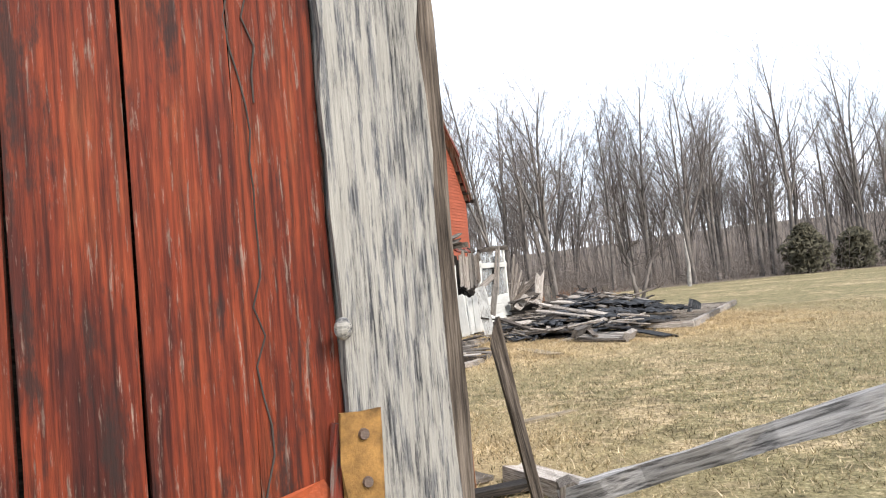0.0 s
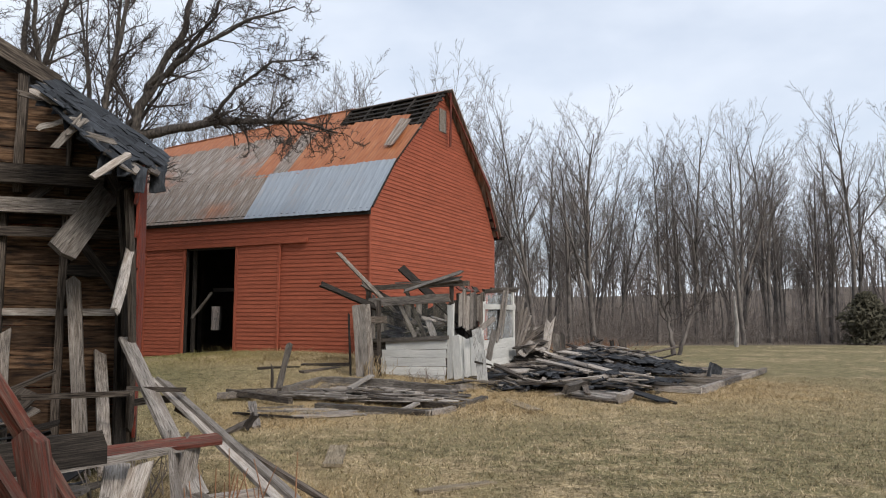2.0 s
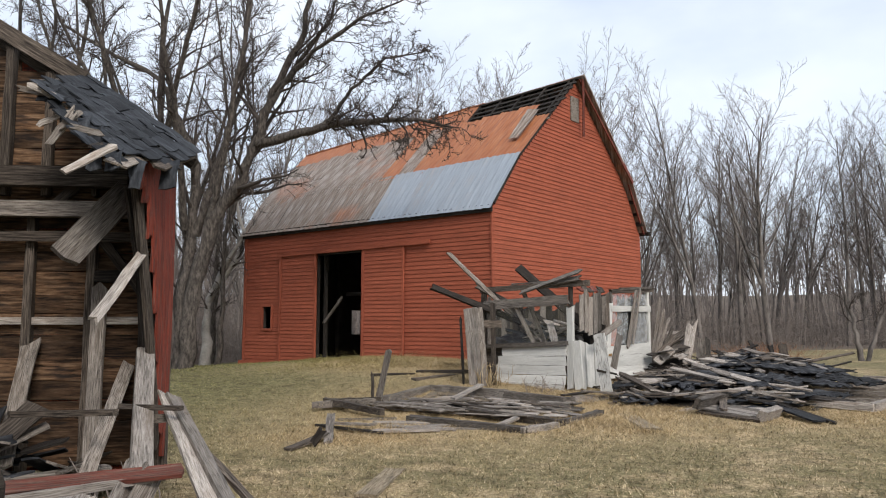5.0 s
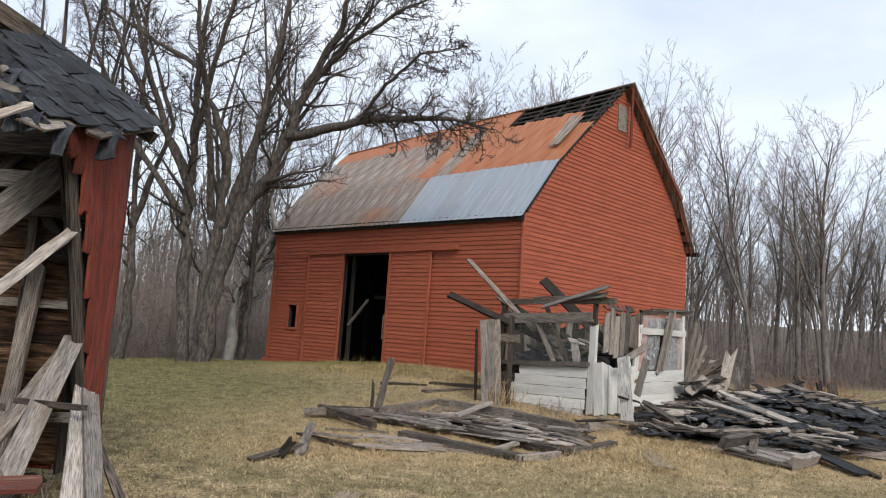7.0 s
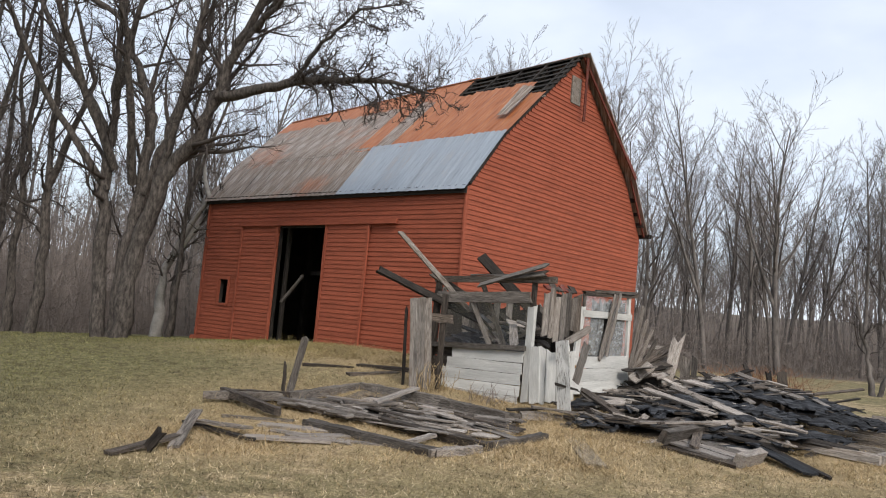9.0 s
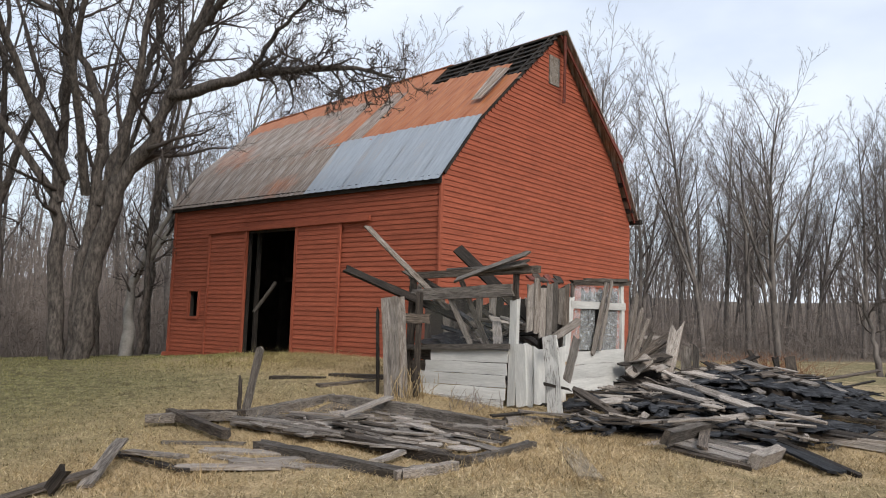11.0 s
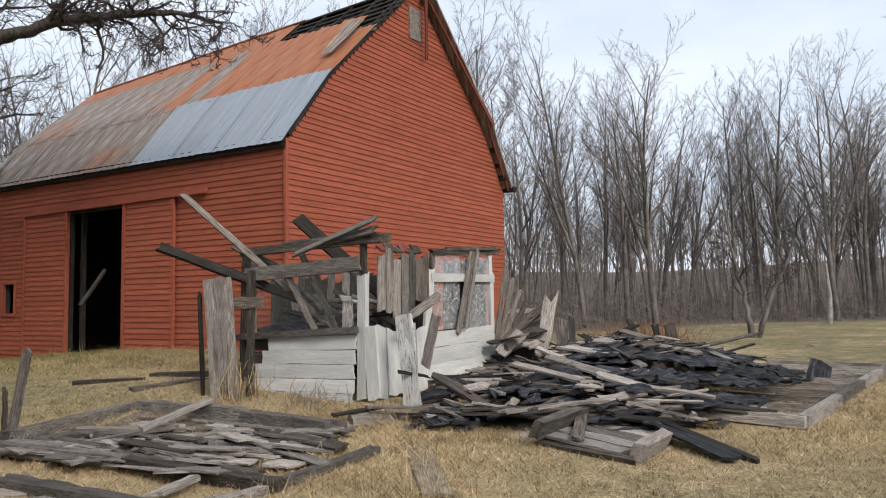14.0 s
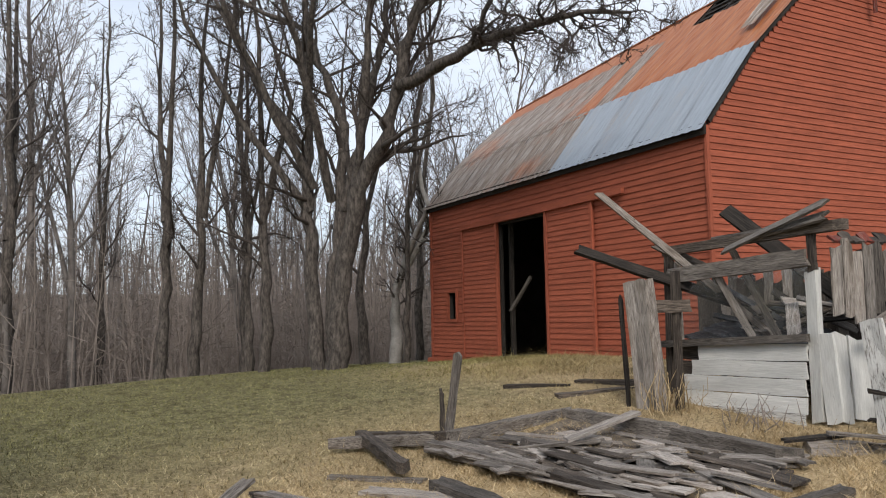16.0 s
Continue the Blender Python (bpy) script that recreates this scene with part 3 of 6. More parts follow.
    plank("door_track", bp(2.12, -0.14, 4.10), bp(4.85, -0.14, 4.08), 0.12, 0.08, BARN_RED, fo, barn, ragged=0.01)
    plank("door_track", bp(4.85, -0.14, 4.08), bp(8.95, -0.14, 4.06), 0.12, 0.08, BARN_RED, fo, barn, ragged=0.01)
    for u in DOOR_U:
        plank("door_jamb", bp(u, 0.05, 0.5), bp(u, 0.05, 3.97), 0.1, 0.1, ROTTEN_SHADED, fo, barn, ragged=0)
    plank("threshold", bp(4.7, 0.02, 0.58), bp(7.2, 0.02, 0.55), 0.3, 0.12, BROWN, UP, barn, ragged=0.03)
    plank("door_brace", bp(6.98, 0.25, 1.75), bp(6.4, 0.5, 2.6), 0.08, 0.06, GREY, fo, barn)
    # post coloured near-black so that it sinks into the doorway's shade
    plank("inner_post", bp(6.97, 0.3, 0.4), bp(6.97, 0.3, 4.0), 0.1, 0.1, ROTTEN_SHADED, fo, barn, ragged=0)
    for a, b, c, d in ((WIN_U[0] - 0.05, WIN_Z[0] - 0.05, WIN_U[0] - 0.05, WIN_Z[1] + 0.05), (WIN_U[1] + 0.05, WIN_Z[0] - 0.05, WIN_U[1] + 0.05, WIN_Z[1] + 0.05),
                       (WIN_U[0] - 0.05, WIN_Z[1] + 0.05, WIN_U[1] + 0.05, WIN_Z[1] + 0.05), (WIN_U[0] - 0.05, WIN_Z[0] - 0.05, WIN_U[1] + 0.05, WIN_Z[0] - 0.05)):
        plank("window_trim", bp(a, -0.05, b), bp(c, -0.05, d), 0.08, 0.03, BARN_RED, fo, barn, ragged=0)
    # loft hatch and the board that hangs before it
    quad_wall("loft_hatch", (bp(-0.06, loft[0], loft[2]), bp(-0.06, loft[1], loft[2]), bp(-0.06, loft[1], loft[3]), bp(-0.06, loft[0], loft[3])), go, GREY, barn, 0.05, "weathered grey loft hatch")
    plank("hanging_board", bp(-0.22, 4.82, 7.75), bp(-0.3, 4.7, 9.66), 0.11, 0.03, CHIP_RED, go, barn, label="red board hanging from the ridge")
    # stubs of purlins at the far eave
    for v, z, l in ((8.55, 6.1, 0.2), (9.05, 5.35, 0.25), (9.35, 5.02, 0.38), (8.85, 5.7, 0.2)):
        plank("purlin_end", bp(0.2, v, z), bp(-l, v, z), 0.12, 0.14, ROTTEN_SHADED, UP, barn, ragged=0.03)
    # inside: floor, posts, beams, rafters
    quad_wall("barn_floor", (bp(0.1, 0.1, 0.45), bp(0.1, B_DEEP - 0.1, 0.45), bp(B_LEN - 0.1, B_DEEP - 0.1, 0.45), bp(B_LEN - 0.1, 0.1, 0.45)), UP, EARTH, barn, 0.2)
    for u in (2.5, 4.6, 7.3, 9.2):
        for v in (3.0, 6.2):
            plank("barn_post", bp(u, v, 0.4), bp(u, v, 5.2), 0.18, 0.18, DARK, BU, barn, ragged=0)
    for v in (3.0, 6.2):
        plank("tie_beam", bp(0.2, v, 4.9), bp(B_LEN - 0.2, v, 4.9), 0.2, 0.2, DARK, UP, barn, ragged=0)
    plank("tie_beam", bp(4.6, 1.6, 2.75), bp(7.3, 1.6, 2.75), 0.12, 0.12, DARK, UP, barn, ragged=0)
    # roof frame
    for i in range(15):
        u = 0.12 + i * (B_LEN - 0.24) / 14
        for (a, za), (b, zb) in zip(PROFILE, PROFILE[1:]):
            plank("rafter", racked(u, a, za - 0.02), racked(u, b, zb - 0.02), 0.06, 0.13, ROTTEN_SHADED, UP, barn, ragged=0, segs=2)
    for v in (2.75, 3.1, 3.36, 3.62, 3.88, 4.14, 4.4):
        z = roof_z(v)
        plank("batten", racked(-0.12 - R.random() * 0.1, v, z + 0.05), racked(3.6, v, z + 0.05), 0.11, 0.03, ROTTEN_SHADED if R.random() < 0.7 else GREY, (BV * -0.69 + UP * 0.73), barn, ragged=0.06, bow=-0.03)
    plank("ridge_board", racked(-0.2, 4.62, 9.66), racked(3.4, 4.62, 9.68), 0.14, 0.05, ROTTEN_SHADED, UP, barn, ragged=0.05)
    return barn


BARN = build_barn()


def tin(name, u0, u1, v0, v1, material, lift=0.06, tilt=0.0, cut=0.0):
    """One crimped roof sheet on the front slope, from u0 to u1 and up the slope from v0 to v1."""
    low = roof_z(max(0, v0)) - (0 if v0 >= 0 else -v0 * 1.2)
    p0, p1, q0 = racked(u0, v0, low), racked(u0, v1, roof_z(v1)), racked(u1, v0, low)
    along = p1 - p0
    y = along.normalized()
    nrm = (q0 - p0).cross(along).normalized()
    if nrm.z < 0:
        nrm = -nrm
    x, z = y.cross(nrm), nrm
    if x.dot(BU) < 0:
        x = -x
    lean = y.dot(BU)
    width, n = (q0 - p0).dot(x) + 0.02, 12
    grow_w = ((racked(u1, v1, roof_z(v1)) - p1).length - (q0 - p0).length) / along.length
    rows = 5
    m = Matrix((x, y, z)).transposed().to_4x4()
    m.translation = p0 + nrm * lift
    verts, faces = [], []
    for j in range(rows + 1):
        f = j / rows
        for i in range(n + 1):
            g = i / n
            crimp = 0.014 if i % 4 == 0 else (0.004 if i % 2 else 0.0)
            edge = (R.uniform(-1, 1) * (0.006 if v0 < 0 and j == 0 else 0.03) + cut * g) if j in (0, rows) else 0
            verts.append((g * (width + grow_w * f * along.length), f * along.length + edge + g * width * lean, crimp + R.uniform(-1, 1) * 0.004 + tilt * g * f))
    for j in range(rows):
        for i in range(n):
            a = j * (n + 1) + i
            faces.append((a, a + 1, a + n + 2, a + n + 1))
    return raw(name, verts, faces, material, BARN, m=m)


def build_roof():
    cols = 17
    w = (B_LEN + 0.2) / cols
    for c in range(cols):
        u0 = -0.1 + c * w
        u1 = u0 + w + 0.03
        patch = c < 7
        if patch:
            tin("roof_sheet", u0, u1, -0.16, 1.36, ZINC, 0.075 + 0.004 * (c % 2))
        else:
            tin("roof_sheet", u0, u1, -0.16, 1.36, OLD_TIN, 0.065 + 0.004 * (c % 2))
        top = (2.95, 3.62, 3.6, 3.63, 3.6)[c] if c < 5 else 3.75
        rusty = c < 6 or c == 7
        if c > 4:
            tin("roof_sheet", u0, u1, 3.66, 4.64, RUST, 0.07 + 0.004 * (c % 2))
        tin("roof_sheet", u0, u1, 1.22, top, RUST if rusty else OLD_TIN, 0.06 + 0.004 * (c % 2), cut=0.1 if c < 5 else 0)
    # loose sheet that has slid down by the gable
    tin("loose_sheet", 0.3, 0.62, 1.95, 3.15, OLD_TIN, 0.16, 0.1)
    for (a, za), (b, zb) in zip(PROFILE[2:], PROFILE[3:]):
        quad_wall("back_roof", (racked(-0.32, a, za + 0.1), racked(-0.32, b, zb + 0.1), racked(B_LEN + 0.1, b, zb + 0.1), racked(B_LEN + 0.1, a, za + 0.1)), (0.2, 0.6, 0.8), OLD_TIN, BARN, 0.05)
    plank("ridge_cap", racked(3.0, 4.66, 9.74), racked(B_LEN + 0.1, 4.66, 9.74), 0.2, 0.03, RUST, UP, BARN, ragged=0.02)
    # eave board, made tall and near-black to paint the shade under the overhang
    plank("eave_board", bp(-0.08, -0.11, 4.87), bp(B_LEN + 0.08, -0.11, 4.87), 0.2, 0.04, ROTTEN_SHADED, -BV, BARN, ragged=0)


build_roof()

# ---- collapsing red shed ----
SC = Vector((-2.7, 9.75, 0))
SA = Vector((0.925, 0.38, 0))
SB = Vector((-0.38, 0.925, 0))


def sp(s, r, z):
    """A place in the shed: s to its inside from the side wall, r from the far gable (negative: nearer), z up."""
    return SC - SA * s + SB * r + UP * z


S_NEAR = -8.35
S_WIDE = 5.0


def shed_roof(s):
    return 3.62 + 0.62 * min(s, S_WIDE - s)


def sag(s, r):
    """Height of the torn roof remnant, which sags where it has lost its rafters."""
    return 3.68 + 0.69 * s + 0.35 * min(0.0, r)


def build_shed():
    shed = base("collapsed_shed", *sp(2.5, -4, 0.1), "half-collapsed red timber shed open along one side", "shed")
    # far gable: sheathing boards seen from inside, studs, girts
    z = 0.25
    while z < shed_roof(S_WIDE / 2) - 0.1:
        h = R.choice((0.19, 0.21, 0.24, 0.25))
        top = z + h
        lim = 0 if top < 3.62 else (top - 3.62) / 0.62
        if lim < S_WIDE / 2 - 0.1:
            plank("sheathing_board", sp(max(0.02, lim), 0.03, z + h / 2), sp(S_WIDE - max(0.02, lim), 0.03, z + h / 2), h - R.choice((0.005, 0.008, 0.014)), 0.025, ORANGE, -SB, shed, ragged=0.02, segs=8, wear=0.012)
        z = top
    quad_wall("outer_wall", (sp(0, 0.09, 0.2), sp(S_WIDE, 0.09, 0.2), sp(S_WIDE, 0.09, 3.6), sp(S_WIDE / 2, 0.09, 5.1), sp(0, 0.09, 3.6)), SB, DOOR_RED, shed, 0.03)
    for s in (1.3, 1.73, 2.5, 3.2, 3.9, 4.5):
        plank("stud", sp(s, -0.05, 3.05), sp(s, -0.05, shed_roof(s) - 0.05), 0.09, 0.1, BROWN, -SB, shed, ragged=0.01)
    plank("stud", sp(0.8, -0.05, 3.05), sp(0.8, -0.05, 3.95), 0.05, 0.1, BROWN, -SB, shed, ragged=0.01)
    for s in (0.8, 1.42, 2.2, 3.0, 3.8, 4.6):
        plank("stud", sp(s, -0.05, 0.2), sp(s, -0.05, 2.85), 0.08, 0.1, BROWN, -SB, shed, ragged=0.02)
    plank("girt", sp(0.02, -0.06, 1.74), sp(S_WIDE, -0.06, 1.74), 0.07, 0.03, PALE, -SB, shed, ragged=0.01)
    plank("girt", sp(0.1, -0.08, 3.3), sp(S_WIDE, -0.08, 3.3), 0.12, 0.06, BROWN, -SB, shed)
    plank("tie_beam", sp(0.42, -0.2, 3.17), sp(S_WIDE, -0.2, 3.17), 0.16, 0.12, BROWN, UP, shed, ragged=0.05, bow=0.02)
    plank("tie_beam", sp(0.35, -0.2, 2.88), sp(S_WIDE, -0.2, 2.9), 0.16, 0.16, GREY, UP, shed, ragged=0.04)
    plank("girt", sp(0.05, -0.16, 2.6), sp(S_WIDE, -0.16, 2.62), 0.1, 0.06, BROWN, -SB, shed)
    plank("girt", sp(0.02, -0.07, 2.2), sp(0.8, -0.07, 2.2), 0.12, 0.05, ROTTEN_SHADED, -SB, shed)
    plank("knee_brace", sp(0.1, -0.2, 2.75), sp(0.45, -0.2, 3.5), 0.12, 0.07, BROWN, -SB, shed)
    plank("knee_brace", sp(0.15, -0.1, 1.9), sp(0.7, -0.1, 2.6), 0.1, 0.06, BROWN, -SB, shed)
    plank("knee_brace", sp(1.15, -0.15, 2.95), sp(0.9, -0.15, 3.2), 0.1, 0.06, BROWN, -SB, shed)
    # corner post and what is left of the red side wall
    plank("corner_post", sp(0.03, -0.05, 0.15), sp(0.03, -0.05, 3.55), 0.12, 0.1, BROWN, -SB, shed, ragged=0.0)
    for r, lo, lean in ((-0.06, 0.35, 0.0), (-0.19, 0.62, 0.02), (-0.32, 0.95, 0.06), (-0.45, 1.35, 0.1), (-0.58, 1.8, 0.13), (-0.71, 2.2, 0.13), (-0.84, 2.55, 0.1), (-0.97, 2.85, 0.06), (-1.1, 2.95, 0.03)):
        plank("wall_board", sp(-0.01, r + lean - 0.06, lo), sp(-0.01, r - 0.06, min(3.5, 3.56 + 0.36 * min(0, r))), 0.13, 0.03, SHED_RED, SA, shed, ragged=0.03, bow=0.02)
    plank("split_plank", sp(0.06, -1.0, 3.0), sp(0.02, -0.3, 0.5), 0.09, 0.04, BROWN, SA - SB * 0.6, shed, ragged=0.06, bow=0.04)
    plank("split_plank", sp(0.14, -0.9, 3.0), sp(0.08, -0.3, 1.0), 0.14, 0.04, ROTTEN_SHADED, SA - SB * 0.6, shed, ragged=0.06, bow=0.04)
    plank("split_plank", sp(0.16, -0.25, 2.3), sp(0.12, -0.3, 0.3), 0.18, 0.04, ROTTEN_SHADED, SA - SB * 0.6, shed, ragged=0.06)
    plank("wall_plate", sp(0.05, 0.05, 3.5), sp(0.05, -1.3, 3.14), 0.12, 0.1, BROWN, UP, shed, ragged=0.08)
    # roof frame and roof left over the far end
    for r in (0.05,):
        plank("rafter", sp(-0.2, r, 3.42), sp(S_WIDE / 2, r, 5.12), 0.06, 0.12, BROWN, UP, shed, ragged=0.03)
    plank("rake_board", sp(0.95, -0.12, 4.3), sp(S_WIDE / 2, -0.12, 5.22), 0.05, 0.17, BROWN, UP, shed, ragged=0.02)
    plank("rafter", sp(S_WIDE / 2, 0.05, 5.12), sp(S_WIDE + 0.3, 0.05, 3.42), 0.06, 0.12, BROWN, UP, shed)
    for i in range(8):
        s = -0.16 + i * 0.155
        reach = -1.7 + (0.66 if s > 0 else -4.0) * s + R.uniform(-0.1, 0.12)
        plank("roof_board", sp(s, 0.05, sag(s, 0) - 0.01), sp(s, reach, sag(s, reach) - 0.01), 0.15, 0.022, GREY if i % 2 else BROWN, (SA * 0.62 + UP), shed, ragged=0.12)
    for i in range(10):
        s = -0.22 + i * 0.112
        r = 0.07
        end = -1.72 + (0.66 if s > 0 else -4.0) * s + R.uniform(-0.14, 0.1)
        while r > end:
            w = R.uniform(0.17, 0.3)
            mid = r - w / 2
            z = sag(s, mid) + 0.03 + R.uniform(0, 0.022)
            torn = max(0.0, (end + 0.45 - mid)) * R.uniform(0.0, 0.32)
            plank("shingle", sp(s - 0.025 + R.uniform(-0.015, 0.015), mid, z - 0.014 - torn), sp(s + 0.165, mid + R.uniform(-0.03, 0.03), z + 0.118 - torn * 0.6), w * 0.98, 0.013, ROOF_TAR, (SA * 0.69 + UP - SB * (0.36 + R.uniform(-0.08, 0.12))), shed, ragged=0.018, segs=2, wear=0.009, bow=R.uniform(-0.006, 0.012))
            r -= w
    # torn shingle ends curling down over the broken edge
    for i in range(9):
        s = -0.2 + i * 0.13
        end = -1.72 + (0.66 if s > 0 else -4.0) * s
        drop = R.uniform(0.1, 0.24) * (1.25 if i < 4 else 0.7)
        plank("curled_shingle", sp(s, end + 0.1, sag(s, end) + 0.06), sp(s + R.uniform(-0.04, 0.05), end - 0.05, sag(s, end) - drop), R.uniform(0.1, 0.17), 0.012, ROOF_TAR, -SB, shed, ragged=0.05, segs=4, wear=0.018, bow=0.03)
    for a, b, w in (((-0.02, -1.8, 3.2), (0.22, -2.17, 2.91), 0.06), ((0.46, -1.5, 3.56), (0.69, -1.42, 3.3), 0.07), ((0.42, -1.45, 3.58), (0.6, -1.5, 3.4), 0.05), ((0.72, -1.25, 3.76), (0.94, -1.3, 3.86), 0.06),
                    ((0.78, -1.2, 3.8), (1.05, -1.25, 3.84), 0.05), ((0.55, -1.35, 3.6), (0.9, -1.2, 3.52), 0.05), ((0.1, -1.75, 3.3), (0.36, -1.8, 3.36), 0.05)):
        plank("splintered_lath", sp(*a), sp(*b), w, 0.02, PALE, -SB, shed, ragged=0.05)
    z = shed_roof(S_WIDE / 2)
    quad_wall("far_roof_slope", (sp(S_WIDE / 2, 0.3, z + 0.05), sp(S_WIDE / 2, S_NEAR, z + 0.05), sp(S_WIDE + 0.3, S_NEAR, 3.45), sp(S_WIDE + 0.3, 0.3, 3.45)), -SA * 0.62 + UP, ROTTEN_SHADED, shed, 0.05)
    # side sheathing left on the hidden long wall, and the near gable
    z = 0.15
    while z < 3.5:
        plank("sheathing_board", sp(S_WIDE, 0, z + 0.12), sp(S_WIDE, S_NEAR, z + 0.12), 0.235, 0.03, ORANGE, SA, shed, ragged=0.01)
        z += 0.24
    return shed


SHED = build_shed()


def build_near_wall():
    """The near gable: red upright planks, the worn white door post and its hinge."""
    wall = base("shed_front", *sp(1.0, S_NEAR, 0.1), "red plank shed front with a peeling white corner post", "shed wall")
    o = Vector((0.283, 2.005, 0)) - SA * 0.038

    def np_(a, d, z):
        return o + SA * a - SB * d + UP * z
    edges = (-1.75, -1.52, -1.3, -1.08, -0.86, -0.69, -0.51, -0.335, -0.188)
    for a, b in zip(edges, edges[1:]):
        d = R.uniform(0, 0.008)
        plank("door_plank", np_((a + b) / 2, d, 0.15), np_((a + b) / 2, d, 3.3), b - a - R.choice((0.004, 0.006, 0.01)), 0.03, DOOR_RED, -SB, wall, ragged=0.0, segs=8, wear=0.004)
    plank("white_post", np_(-0.09, 0.02, 0.1), np_(-0.09, 0.02, 3.3), 0.19, 0.06, WORN_WHITE, -SB, wall, ragged=0, segs=30, wear=0.007, label="door post with peeling white paint")
    plank("edge_board", np_(0.035, -0.02, 0.1), np_(0.035, -0.02, 3.3), 0.035, 0.04, BROWN, -SB, wall, ragged=0, segs=26, wear=0.005, label="split red-grey edge board")
    # near-black strip added to show the shaded gap beside the post
    plank("dark_liner", np_(0.005, -0.03, 0.1), np_(0.005, -0.03, 3.3), 0.03, 0.03, ROTTEN_SHADED, -SB, wall, ragged=0)
    plank("inner_post", np_(0.033, -0.135, 0.1), np_(0.033, -0.135, 3.3), 0.05, 0.18, CHIP_RED, -SB, wall, ragged=0, segs=24, wear=0.005)
    plank("backing_board", np_(-1.75, -0.05, 1.7), np_(-0.2, -0.05, 1.7), 3.2, 0.02, ROTTEN_SHADED, -SB, wall, ragged=0)
    plank("back_batten", np_(-0.75, -0.06, 1.0), np_(-0.1, -0.06, 1.0), 0.14, 0.03, BROWN, -SB, wall)
    # strap hinge
    hinge = base("hinge", *np_(-0.2, 0.06, 1.3), "rusty ochre strap hinge", "")
    adopt(hinge, wall)
    plank("hinge_leaf", np_(-0.17, 0.058, 1.1), np_(-0.17, 0.058, 1.36), 0.062, 0.008, IRON, -SB, hinge, ragged=0.003, segs=3)
    plank("hinge_strap", np_(-0.62, 0.03, 1.1), np_(-0.215, 0.03, 1.2), 0.1, 0.008, RUST_PAINT, -SB, hinge, ragged=0.01, segs=3)
    plank("hinge_strap", np_(-0.225, 0.035, 1.14), np_(-0.2, 0.035, 1.34), 0.03, 0.02, CHIP_RED, -SB, hinge, ragged=0.002, segs=2)
    for a, z in ((-0.165, 1.32), (-0.165, 1.24), (-0.16, 1.17), (-0.3, 1.2), (-0.42, 1.17)):
        bm = bmesh.new()
        bmesh.ops.create_cone(bm, cap_ends=True, segments=10, radius1=0.011, radius2=0.008, depth=0.012)
        part("bolt", bm, BOLT, hinge, m=axes(np_(a, 0.066 if a > -0.2 else 0.042, z), np_(a, 0.2, z), UP)[0] @ pose(0, 0, 0, 0, 90, 0))
    bm = bmesh.new()
    bmesh.ops.create_uvsphere(bm, u_segments=12, v_segments=8, radius=0.016)
    bmesh.ops.scale(bm, vec=(1, 1, 1.25), verts=bm.verts)
    part("knob", bm, WORN_WHITE, wall, m=Matrix.Translation(np_(-0.185, 0.06, 1.5)))
    # dry vine stems on the planks
    for x0, pts in ((-0.335, 9), (-0.3, 5)):
        line = []
        z = 1.0 if pts == 9 else 1.9
        x = x0
        for i in range(pts * 3):
            line.append(np_(x, 0.022, z))
            z += 0.05
            x += R.uniform(-0.019, 0.02)
        v, f = tubes([(line, [0.0018] * len(line), 1)], (5, 5))
        raw("vine_stem", v, f, TWIG, wall)
    return wall


build_near_wall()


def loose(name, p0, p1, w, th, material, normal=(0, 0, 1), label="", group="", **more):
    return plank(name, p0, p1, w, th, material, normal, label=label or "weathered grey board fallen on the grass", category="board", group=group, **more)


